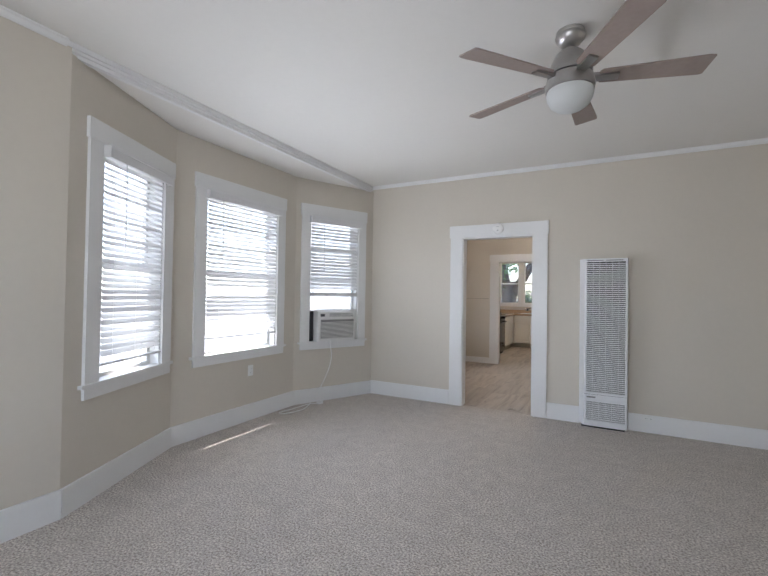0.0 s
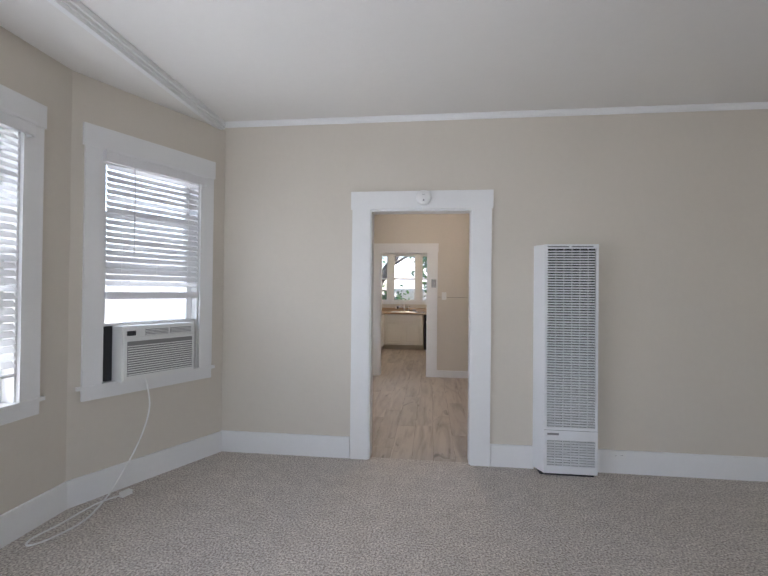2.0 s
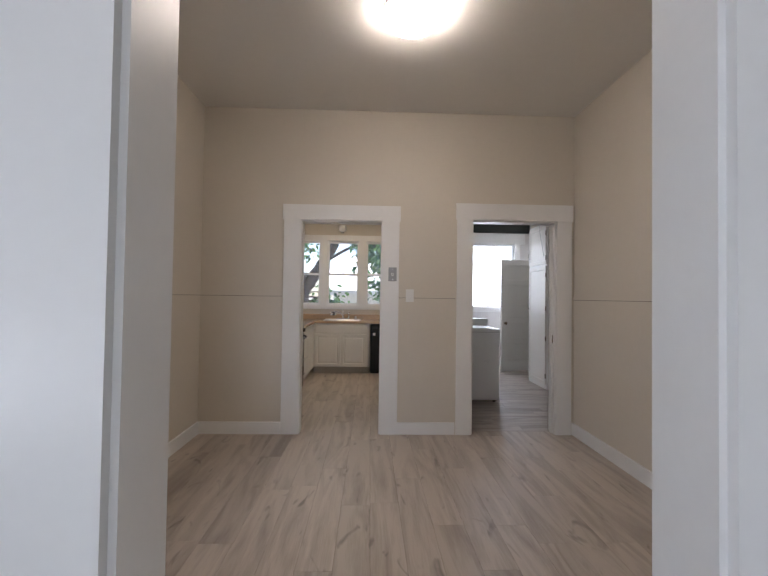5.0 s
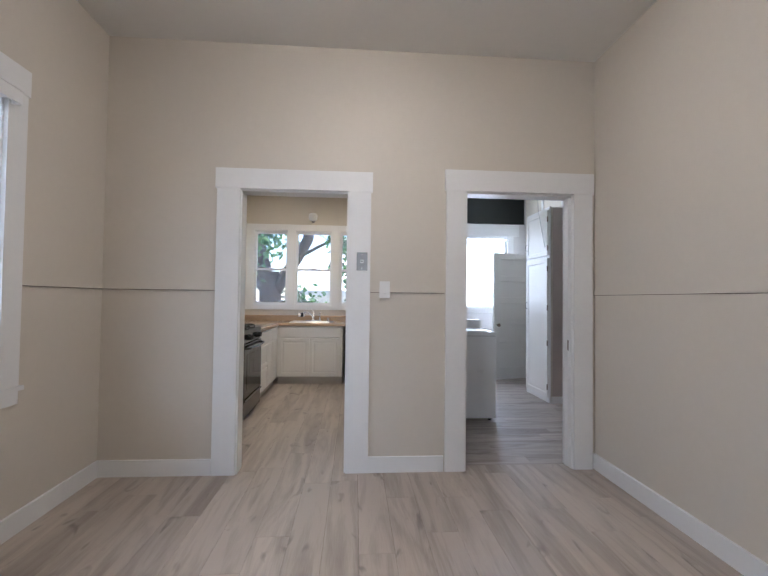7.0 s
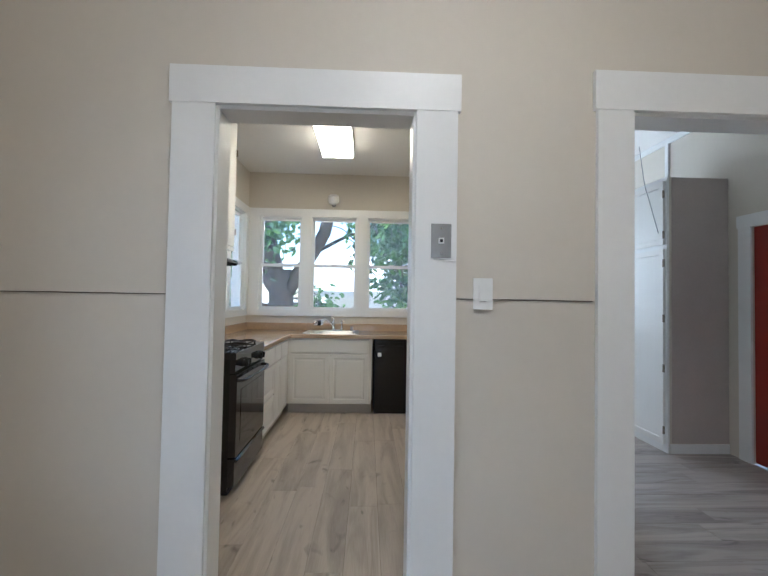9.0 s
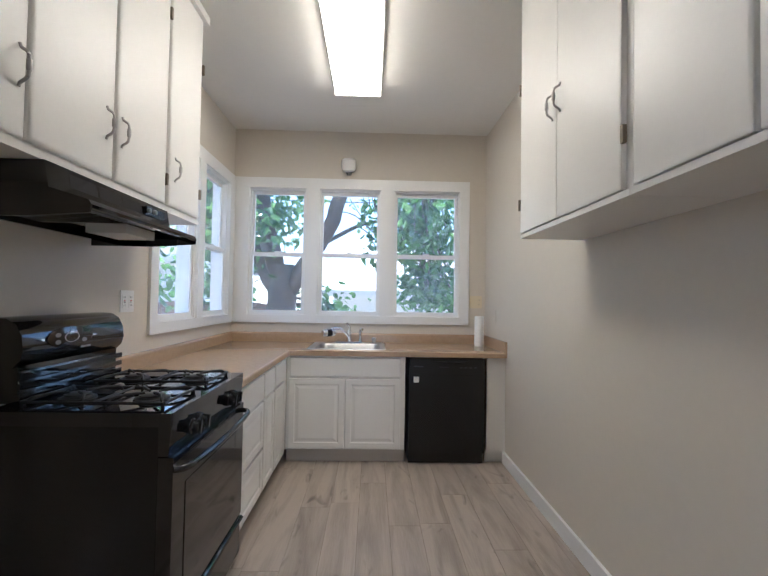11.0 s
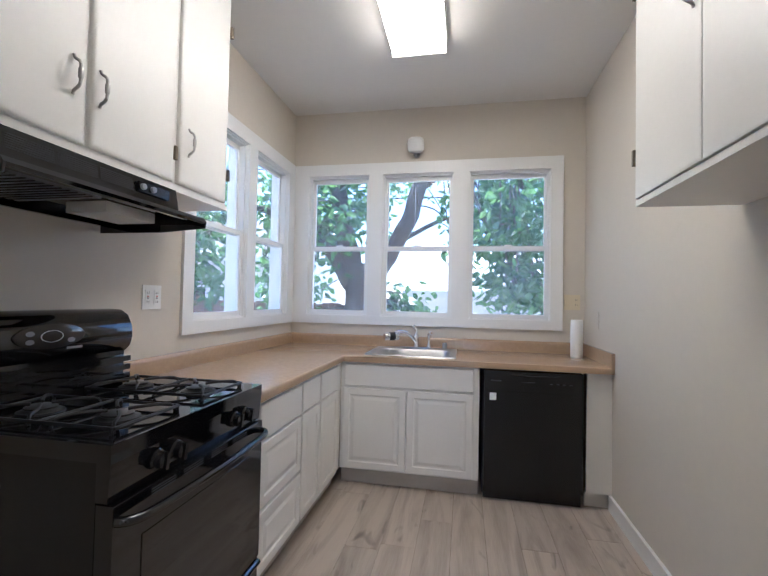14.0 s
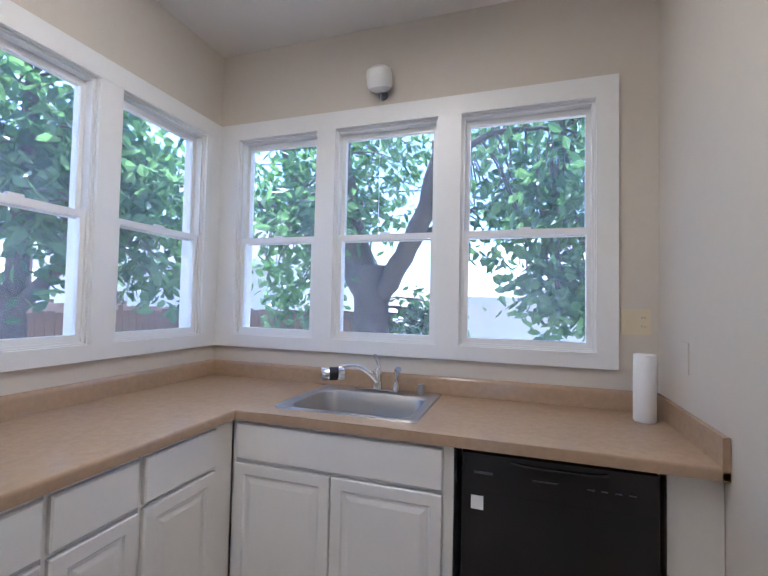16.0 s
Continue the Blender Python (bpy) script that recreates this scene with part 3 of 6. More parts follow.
def blind(name, at, w, ztop, zbot, wand_at, wand_len, label, tilt=-48, stack=0.0, group="window blinds"):
    """Horizontal blind: valance, head rail, single slats, bottom rail, ladder cords, wand; x along the wall, y outward."""
    ob = thing(name, at, label, "window blind", group)
    val = slab("valance", ob, SLAT, -w / 2 - 0.035, w / 2 + 0.035, -0.072, -0.062, ztop - 0.07, ztop + 0.012, 0.003)
    slab("valance_lip", val, SLAT, -w / 2 - 0.04, w / 2 + 0.04, -0.079, -0.0725, ztop - 0.004, ztop + 0.016, 0.003)
    for x in (-w / 2 - 0.035, w / 2 + 0.027):
        slab("valance_return", val, SLAT, x, x + 0.008, -0.0615, -0.0205, ztop - 0.07, ztop + 0.012, 0.002)
    slab("head_rail", ob, SLAT, -w / 2, w / 2, -0.03, 0.025, ztop - 0.05, ztop, 0.003)
    pitch = 0.0425
    n = int((ztop - 0.07 - zbot - 0.03 - stack) / pitch)
    bm = bmesh.new()
    rows = []
    for k in range(4):
        s = k / 3 - 0.5
        a = radians(tilt)
        arc = 0.004 * (1 - 4 * s * s)
        yy, zz = s * 0.046 * math.cos(a) - arc * math.sin(a), -s * 0.046 * math.sin(a) + arc * math.cos(a)
        rows.append([bm.verts.new((x, yy, zz)) for x in (-w / 2, w / 2)])
    for a, b in zip(rows, rows[1:]):
        bm.faces.new((a[0], a[1], b[1], b[0]))
    low = bmesh.ops.solidify(bm, geom=list(bm.faces), thickness=0.0025)
    me = mesh_of("slat", bm, SLAT, True)
    for i in range(n):
        s = new("slat", me)
        s.parent = ob
        s.matrix_basis = pose(0, random.uniform(-0.001, 0.001), ztop - 0.085 - i * pitch, random.uniform(-0.6, 0.6), random.uniform(-0.1, 0.1), 0)
    slab("bottom_rail", ob, SLAT, -w / 2, w / 2, -0.018, 0.018, zbot, zbot + 0.014, 0.003)
    if stack:
        slab("gathered_slat", ob, SLAT, -w / 2, w / 2, -0.02, 0.02, zbot + 0.015, zbot + 0.015 + stack, 0.002)
    for x in (-w * 0.36, 0.0, w * 0.36):
        for y in (-0.019, 0.019):
            bm = tube(bmesh.new(), ((x, y, zbot + 0.01), (x, y, ztop - 0.05)), 0.0011, 5)
            part("ladder_cord", bm, CORD, ob)
    if wand_len:
        x = -w / 2 + wand_at
        bm = tube(bmesh.new(), curve(((x, -0.048, ztop - 0.06), (x + 0.003, -0.05, ztop - 0.3), (x, -0.052, ztop - 0.06 - wand_len))), 0.004, 8)
        part("wand", bm, DARKCORD, ob)
    return ob


def house_window(name, p, q, u0, u1, z0, z1, head, leg, blind_z, wand, label, blind_label, apron_z, lower_open=0.0, tilt=-48, stack=0.0):
    """Old sash window: casing with a wider head, stool and apron, jambs, two sashes with panes, and its blind."""
    m = frame_of(p, q)
    ob = thing(name, m, label, "window", "", "structure")
    cas = 0.022
    slab("casing", ob, TRIM, u0 - leg, u0 + 0.004, -cas, -0.0005, z0 + 0.0045, z1, 0.003)
    slab("casing", ob, TRIM, u1 - 0.004, u1 + leg, -cas, -0.0005, z0 + 0.0045, z1, 0.003)
    slab("head_casing", ob, TRIM, u0 - leg - 0.012, u1 + leg + 0.012, -cas - 0.004, -0.0005, z1, head, 0.004)
    slab("stool", ob, TRIM, u0 - leg - 0.03, u1 + leg + 0.03, -0.028, 0.07, z0 - 0.02, z0 + 0.004, 0.004)
    slab("apron", ob, TRIM, u0 - leg, u1 + leg, -cas + 0.002, -0.0005, apron_z, z0 - 0.0205, 0.003)
    for a, b in ((u0 - 0.0005, u0 + 0.018), (u1 - 0.018, u1 + 0.0005)):
        slab("jamb", ob, TRIM, a, b, 0.0, 0.15, z0, z1)
    slab("head_jamb", ob, TRIM, u0 + 0.018, u1 - 0.018, 0.0, 0.15, z1 - 0.018, z1 + 0.0005)
    mid = (z0 + z1) / 2
    lo = z0 + lower_open
    for sash, y0, za, zb in (("lower_sash", 0.075, lo + 0.002, mid + 0.02 + lower_open), ("upper_sash", 0.11, mid - 0.02, z1 - 0.019)):
        a, b = u0 + 0.02, u1 - 0.02
        bm = bmesh.new()
        box(bm, a, a + 0.04, y0, y0 + 0.03, za, zb)
        box(bm, b - 0.04, b, y0, y0 + 0.03, za, zb)
        box(bm, a + 0.04, b - 0.04, y0, y0 + 0.03, za, za + 0.03)
        box(bm, a + 0.04, b - 0.04, y0, y0 + 0.03, zb - 0.04, zb)
        s = part(sash, bm, TRIM, ob)
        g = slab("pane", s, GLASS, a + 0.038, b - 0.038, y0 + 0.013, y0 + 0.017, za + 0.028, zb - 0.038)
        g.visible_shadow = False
    bl = blind("window_blind", m @ pose((u0 + u1) / 2, -0.006, 0), u1 - u0 - 0.045, z1 - 0.022, blind_z, *wand, blind_label, tilt, stack)
    return ob


HW = "white painted sash window with flat casing and stool"
HB = "white horizontal slat blind, lowered, slats tilted half open"
house_window("window_1", BAY[0], BAY[1], *BAYWIN[0], 0.765, 2.37, 2.505, 0.125, 0.868, (0.16, 0.62), HW + " in the bay", HB, 0.67)
house_window("window_2", BAY[1], BAY[2], *BAYWIN[1], 0.765, 2.37, 2.505, 0.12, 0.922, (0.14, 0.58), HW + " in the bay", HB, 0.67)
house_window("window_3", BAY[2], BAY[3], *BAYWIN[2], 0.765, 2.37, 2.515, 0.115, 1.345, (0.16, 0.62), HW + " with an air conditioner in it", "white horizontal slat blind, raised above an air conditioner", 0.67, 0.38, -56, 0.035)
house_window("window_4", (-2.36, 5.44), (-2.36, 8.835), DW[0] - 5.44, DW[1] - 5.44, 0.79, 2.36, 2.50, 0.125, 0.845, (0.16, 0.6), HW + " in the dining room", HB, 0.70, 0.0, -48)


def kitchen_sash(name, m, u0, u1, z0, z1, label):
    """White vinyl double-hung window: liner, frame, two sashes, panes."""
    ob = thing(name, m, label, "window", "kitchen windows", "structure")
    bm = bmesh.new()
    for a, b, c, d in ((u0 - 0.0005, u0 + 0.008, z0, z1), (u1 - 0.008, u1 + 0.0005, z0, z1), (u0 + 0.008, u1 - 0.008, z0 - 0.0005, z0 + 0.008), (u0 + 0.008, u1 - 0.008, z1 - 0.008, z1 + 0.0005)):
        box(bm, a, b, -0.002, 0.15, c, d)
    part("liner", bm, TRIM, ob)
    bm = bmesh.new()
    a, b, c, d = u0 + 0.008, u1 - 0.008, z0 + 0.008, z1 - 0.008
    for e in ((a, a + 0.012, c, d), (b - 0.012, b, c, d), (a + 0.012, b - 0.012, c, c + 0.01), (a + 0.012, b - 0.012, d - 0.01, d)):
        box(bm, e[0], e[1], 0.012, 0.10, e[2], e[3])
    part("window_frame", bevelled(bm, 0.002, 1), VINYL, ob)
    a, b, c, d = a + 0.012, b - 0.012, c + 0.01, d - 0.01
    mid = 1.755
    for sash, y0, za, zb in (("lower_sash", 0.02, c, mid + 0.02), ("upper_sash", 0.056, mid - 0.016, d)):
        bm = bmesh.new()
        for e in ((a, a + 0.022, za, zb), (b - 0.022, b, za, zb), (a + 0.022, b - 0.022, za, za + 0.028), (a + 0.022, b - 0.022, zb - 0.032, zb)):
            box(bm, e[0], e[1], y0, y0 + 0.032, e[2], e[3])
        s = part(sash, bevelled(bm, 0.002, 1), VINYL, ob)
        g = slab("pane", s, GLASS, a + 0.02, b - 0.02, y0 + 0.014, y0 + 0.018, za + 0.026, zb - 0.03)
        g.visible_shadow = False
    cx = (a + b) / 2
    slab("sash_lock", ob, VINYL, cx - 0.03, cx + 0.03, 0.024, 0.045, mid + 0.0205, mid + 0.032, 0.003)
    return ob


MB = frame_of((0, 12.69), (1, 12.69))
ML = frame_of((-2.365, 0), (-2.365, 1))
for k, (a, b) in enumerate(KB):
    kitchen_sash("window_%d" % (5 + k), MB, a, b, 1.165, 2.402, "white vinyl double-hung kitchen window over the counter")
for k, (a, b) in enumerate(KL):
    kitchen_sash("window_%d" % (8 + k), ML, a, b, 1.165, 2.402, "white vinyl double-hung kitchen window on the side wall")


def window_trim(m, u0, u1, z0, z1, holes, label):
    """Flat boards round a row of windows."""
    ob = thing("trim", m, label, "window trim", "", "structure")
    hz0, hz1 = holes[0][2], holes[0][3]
    slab("head_casing", ob, TRIM, u0, u1, -0.02, -0.0005, hz1 - 0.002, z1, 0.003)
    slab("sill_casing", ob, TRIM, u0, u1, -0.02, -0.0005, z0, hz0 + 0.002, 0.003)
    edges = [u0] + [e for h in holes for e in h[:2]] + [u1]
    for a, b in zip(edges[::2], edges[1::2]):
        slab("casing", ob, TRIM, a + (0 if a == u0 else -0.003), b + (0 if b == u1 else 0.003), -0.019, -0.0005, hz0 + 0.002, hz1 - 0.002, 0.003)
    return ob


window_trim(MB, -2.345, -0.058, 1.093, 2.502, [(a, b, 1.165, 2.402) for a, b in KB], "flat white boards round three kitchen windows")
window_trim(ML, 11.18, 12.69, 1.093, 2.502, [(a, b, 1.165, 2.402) for a, b in KL], "flat white boards round two kitchen windows")

# laundry window, its shade and the dark panel over it
ob = thing("window_10", frame_of((0, 12.92), (1, 12.92)), "wide white laundry window with a pale roller blind", "window", "", "structure")
for a, b, c, d in ((LW[0] - 0.1, LW[0], 1.07, 2.42), (LW[1], LW[1] + 0.1, 1.07, 2.42), (LW[0], LW[1], 1.07, 1.17)):
    slab("casing", ob, TRIM, a, b, -0.02, -0.0005, c, d, 0.003)
slab("head_casing", ob, TRIM, LW[0] - 0.12, LW[1] + 0.2, -0.024, -0.0005, 2.42, 2.63, 0.003)
slab("window_frame", ob, VINYL, LW[0], LW[0] + 0.04, 0.04, 0.1, LW[2], LW[3])
slab("window_frame", ob, VINYL, LW[1] - 0.04, LW[1], 0.04, 0.1, LW[2], LW[3])
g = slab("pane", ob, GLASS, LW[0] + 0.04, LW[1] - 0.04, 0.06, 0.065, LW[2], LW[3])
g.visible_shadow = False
slab("head_rail", ob, VINYL, LW[0], LW[1], 0.0, 0.03, LW[3] - 0.045, LW[3] - 0.002, 0.003)
tagged(slab("wall_panel", None, BLACKPANEL, 0.25, 2.44, 12.896, 12.9185, 2.64, 3.12, 0.002), "dark black-green painted board above the laundry window", "wall panel", "", "structure")

# unseen front window behind the start of the walk, added to let light in
ob = thing("window_11", frame_of((0.8, -0.85), (-1.6, -0.85)), "assumed white front window, out of view, added for its light", "window", "", "structure")
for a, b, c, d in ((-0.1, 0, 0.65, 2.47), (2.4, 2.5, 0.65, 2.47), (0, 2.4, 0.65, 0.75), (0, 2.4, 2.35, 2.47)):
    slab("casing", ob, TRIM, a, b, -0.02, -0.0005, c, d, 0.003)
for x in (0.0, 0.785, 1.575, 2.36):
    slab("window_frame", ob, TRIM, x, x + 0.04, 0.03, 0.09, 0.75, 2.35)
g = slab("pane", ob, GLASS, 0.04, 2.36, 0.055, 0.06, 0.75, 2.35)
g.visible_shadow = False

# ---- living room things ----


def ceiling_fan():
    ob = thing("ceiling_fan", (0.345, 2.77, 2.90), "brushed nickel ceiling fan, five grey-brown blades, frosted light globe", "ceiling fan")
    part("canopy", lathe(bmesh.new(), [(0.02, 0), (0.075, -0.001), (0.078, -0.012), (0.075, -0.022), (0.08, -0.03), (0.078, -0.045), (0.055, -0.075), (0.03, -0.085)], 40), NICKEL, ob, "", True)
    part("downrod", lathe(bmesh.new(), [(0.016, -0.07), (0.016, -0.125)], 20), NICKEL, ob, "", True)
    part("motor_housing", lathe(bmesh.new(), [(0.03, -0.105), (0.045, -0.11), (0.075, -0.135), (0.1, -0.18), (0.115, -0.22), (0.12, -0.24), (0.12, -0.255), (0.10, -0.258)], 48), NICKEL, ob, "", True)
    part("light_ring", lathe(bmesh.new(), [(0.1, -0.258), (0.118, -0.262), (0.128, -0.29), (0.132, -0.315), (0.13, -0.34), (0.12, -0.343)], 48), NICKEL, ob, "", True)
    part("light_globe", lathe(bmesh.new(), [(0.122, -0.341), (0.126, -0.36), (0.122, -0.385), (0.105, -0.42), (0.075, -0.443), (0.04, -0.452), (0.01, -0.455)], 48), GLOBE, ob, "frosted white glass globe, unlit", True)
    for k in range(5):
        a = 13 + 72 * k
        bm = bmesh.new()
        m = pose(0, 0, -0.273, 0, 0, a) @ pose(0, 0, 0, -11, 0, 0)
        outline = [(0.165, -0.052), (0.66, -0.072), (0.69, -0.066), (0.675, 0.066), (0.66, 0.072), (0.165, 0.052), (0.15, 0.035), (0.15, -0.035)]
        lo = [bm.verts.new(m @ Vector((x, y, -0.004))) for x, y in outline]
        hi = [bm.verts.new(m @ Vector((x, y, 0.004))) for x, y in outline]
        bm.faces.new(lo[::-1]), bm.faces.new(hi)
        for i in range(len(lo)):
            bm.faces.new((lo[i], lo[(i + 1) % len(lo)], hi[(i + 1) % len(lo)], hi[i]))
        bl = part("blade", bm, BLADE, ob)
        bm = box(bmesh.new(), 0.085, 0.25, -0.024, 0.024, -0.016, -0.0045, m)
        box(bm, 0.085, 0.15, -0.02, 0.02, -0.012, 0.012, m)
        part("blade_iron", bevelled(bm, 0.003, 1), NICKEL, bl, "nickel blade holder")
    return ob


ceiling_fan()


def wall_furnace():
    x0, x1, y1 = 0.285, 0.75, 5.31
    yf, z0, z1, fx0, fx1 = 5.175, 0.022, 1.80, 0.338, 0.738
    ob = thing("wall_heater", (0, 0, 0), "tall white enamel gas wall heater with louvred grille", "wall heater")
    bm = bmesh.new()
    pts = [(x0, y1 - 0.001), (x0, y1 - 0.02), (fx0, yf), (fx1, yf), (x1, y1 - 0.02), (x1, y1 - 0.001)]
    gx0, gx1 = fx0 + 0.022, fx1 - 0.018
    lo, hi = [bm.verts.new((x, y, z0)) for x, y in pts], [bm.verts.new((x, y, z1)) for x, y in pts]
    bm.faces.new(lo), bm.faces.new(hi[::-1])
    for k in range(6):
        if k != 2:
            bm.faces.new((lo[k], lo[(k + 1) % 6], hi[(k + 1) % 6], hi[k]))
    # front face frame with two grille holes
    holes = ((0.375, 1.765), (0.075, 0.285))
    zs = [z0, holes[1][0], holes[1][1], holes[0][0], holes[0][1], z1]
    xs = [fx0, gx0, gx1, fx1]
    g = {(i, k): bm.verts.new((x, yf, z)) for i, x in enumerate(xs) for k, z in enumerate(zs)}
    for i in range(3):
        for k in range(5):
            if i == 1 and k in (1, 3):
                continue
            bm.faces.new((g[i, k], g[i + 1, k], g[i + 1, k + 1], g[i, k + 1]))
    bmesh.ops.remove_doubles(bm, verts=bm.verts, dist=0.0005)
    part("cabinet", bm, ENAMEL, ob)
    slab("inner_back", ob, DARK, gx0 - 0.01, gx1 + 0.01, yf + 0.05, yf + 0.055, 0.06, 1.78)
    slab("plinth", ob, DARK, x0 + 0.03, x1 - 0.03, yf + 0.02, y1 - 0.002, 0.0005, z0)
    # pressed bars, each with a lip that leans back into the heater
    pitch = 0.0204
    bm = box(bmesh.new(), gx0 - 0.002, gx1 + 0.002, 0.0005, 0.0025, 0, 0.0082)
    box(bm, gx0 - 0.002, gx1 + 0.002, 0.0, 0.020, 0, 0.0012, pose(0, 0.0026, 0.0068, 14, 0, 0))
    louvre = mesh_of("louvre", bm, ENAMEL)
    for a, b in holes:
        for i in range(int((b - a - 0.004) / pitch) + 1):
            s = new("louvre", louvre)
            s.parent = ob
            s.location = (0, yf, a - 0.002 + i * pitch)
        for k in range(1, 6):
            x = gx0 + (gx1 - gx0) * k / 6
            slab("grille_bar", ob, ENAMEL, x - 0.0024, x + 0.0024, yf - 0.0005, yf + 0.0022, a, b)
    for a, b in ((fx0 + 0.02, fx0 + 0.18), (fx0 + 0.2, fx1 - 0.04)):
        slab("top_vent", ob, MARKS, a, b, yf - 0.001, yf + 0.004, 1.776, 1.786)
    slab("badge", ob, GREYMETAL, gx0 + 0.004, gx0 + 0.09, yf - 0.003, yf - 0.0005, 0.318, 0.334, 0.001, "small grey badge")
    slab("panel_seam", ob, MARKS, fx0 + 0.001, fx1 - 0.001, yf - 0.0008, yf + 0.001, 0.354, 0.357)
    return ob


wall_furnace()


def air_conditioner():
    m = frame_of(BAY[2], BAY[3]) @ pose(0.5525, 0, 0)
    ob = thing("air_conditioner", m, "white window air conditioner resting on the sill", "air conditioner")
    w, z0, z1 = 0.545, 0.7695, 1.155
    bm = bevelled(box(bmesh.new(), -w / 2, w / 2, -0.10, 0.14, z0, z1), 0.012, 2)
    part("cabinet", bm, WHITE, ob, "", True)
    slab("front_frame", ob, WHITE, -w / 2 + 0.008, w / 2 - 0.008, -0.116, -0.1, z0 + 0.012, z1 - 0.085, 0.006)
    for i in range(13):
        z = z0 + 0.045 + i * 0.0165
        slab("louvre", ob, WHITE, -w / 2 + 0.03, w / 2 - 0.03, -0.126, -0.112, z, z + 0.007, 0.0, m=pose(0, 0, 0))
    slab("grille_back", ob, GREYMETAL, -w / 2 + 0.028, w / 2 - 0.028, -0.1185, -0.1165, z0 + 0.04, z1 - 0.105)
    slab("control_strip", ob, WHITE, -w / 2 + 0.008, w / 2 - 0.008, -0.114, -0.1, z1 - 0.08, z1 - 0.012, 0.005)
    slab("display", ob, DARK, -w / 2 + 0.025, -w / 2 + 0.085, -0.1165, -0.1135, z1 - 0.065, z1 - 0.032, 0.001, "small dark display")
    for a, b in ((-0.12, 0.05), (0.065, 0.235)):
        slab("outlet_back", ob, MARKS, a, b, -0.116, -0.1135, z1 - 0.07, z1 - 0.022)
        for i in range(5):
            z = z1 - 0.068 + i * 0.0105
            slab("outlet_vane", ob, WHITE, a, b, -0.12, -0.1155, z, z + 0.005)
    # left sheet coloured dark for the shaded gap by the jamb
    slab("side_curtain", ob, DARK, -0.345, -w / 2 - 0.001, 0.03, 0.045, z0, z1, 0.002, "dark sheet standing in for the shaded gap beside the unit")
    slab("side_curtain", ob, WHITE, w / 2 + 0.001, 0.36, 0.03, 0.045, z0, z1, 0.002)
    slab("top_strip", ob, WHITE, -0.345, 0.36, 0.02, 0.06, z1, z1 + 0.02, 0.003)
    return ob


unit = air_conditioner()
home = unit.matrix_basis.inverted()

bm = tube(bmesh.new(), curve(((-2.605, 4.62, 0.80), (-2.55, 4.585, 0.70), (-2.53, 4.57, 0.55), (-2.555, 4.50, 0.35), (-2.62, 4.38, 0.12), (-2.66, 4.28, 0.012), (-2.62, 4.10, 0.01),
                                 (-2.66, 3.93, 0.01), (-2.72, 3.86, 0.01), (-2.76, 3.92, 0.01), (-2.73, 4.06, 0.012), (-2.72, 4.18, 0.012), (-2.69, 4.30, 0.02), (-2.62, 4.42, 0.022)), 8), 0.0055, 8)
bm.transform(home)
cord = part("power_cord", bm, WHITE, unit, "white cord hanging onto the carpet", True)
bm = bevelled(box(bmesh.new(), -0.02, 0.02, -0.035, 0.035, -0.014, 0.014, home @ pose(-2.605, 4.45, 0.022, 0, 0, -20)), 0.005)
part("plug", bm, WHITE, cord)


def plate(name, at, w, h, material, label, category, face="outlet", screws=True):
    """A wall plate in the xz plane facing -y, with what it holds."""
    ob = thing(name, at, label, category)
    slab("cover", ob, material, -w / 2, w / 2, -0.006, -0.0005, -h / 2, h / 2, 0.002)
    if face in ("outlet", "outlet_wide"):
        for s in (-1, 1):
            m = pose(0, 0, s * h * 0.18) if face == "outlet" else pose(s * w * 0.18, 0, 0)
            bm = bevelled(box(bmesh.new(), -0.016, 0.016, -0.009, -0.005, -0.013, 0.013, m), 0.003, 1)
            r = part("receptacle", bm, material, ob)
            for dx in (-0.006, 0.006):
                part("slot", box(bmesh.new(), dx - 0.001, dx + 0.001, -0.0095, -0.0088, -0.004, 0.005, m), DARK, r)
    if face == "rocker":
        slab("frame", ob, material, -0.019, 0.019, -0.0075, -0.0055, -0.035, 0.035, 0.001)
        slab("rocker", ob, material, -0.0165, 0.0165, -0.011, -0.0075, -0.032, 0.032, 0.003)
        slab("gap", ob, MARKS, -0.012, 0.012, -0.0115, -0.0105, -0.031, -0.0295)
    return ob


plate("wall_outlet", frame_of((-2.87, 3.54), (-2.87, 4.5)) @ pose(0, 0, 0.535), 0.07, 0.115, WHITE, "white double socket outlet on the bay wall", "outlet")
plate("wall_outlet", pose(0.937, 5.292, 0.145), 0.115, 0.07, WHITE, "white socket outlet set sideways in the baseboard", "outlet", "outlet_wide")
plate("light_switch", pose(-0.325, 8.8255, 1.355), 0.078, 0.125, WHITE, "white rocker light switch between two doorways", "light switch", "rocker")
ob = plate("phone_jack", pose(-0.498, 8.8125, 1.562), 0.080, 0.135, GREYMETAL, "grey metal telephone jack plate on the door casing", "phone jack", "")
slab("jack", ob, WHITE, -0.011, 0.011, -0.009, -0.005, -0.012, 0.012, 0.001, "white jack socket")
slab("jack_hole", ob, DARK, -0.006, 0.006, -0.0098, -0.0088, -0.006, 0.006)
for dz in (-0.05, 0.05):
    part("screw", lathe(bmesh.new(), [(0.004, -0.009), (0.004, -0.005)], 10, pose(0, 0, dz, 90, 0, 0) @ pose(0, 0, 0.014)), CHROME, ob)
bm = tube(bmesh.new(), curve(((-0.50, 8.808, 1.487), (-0.47, 8.806, 1.483), (-0.44, 8.807, 1.481))), 0.003, 6)
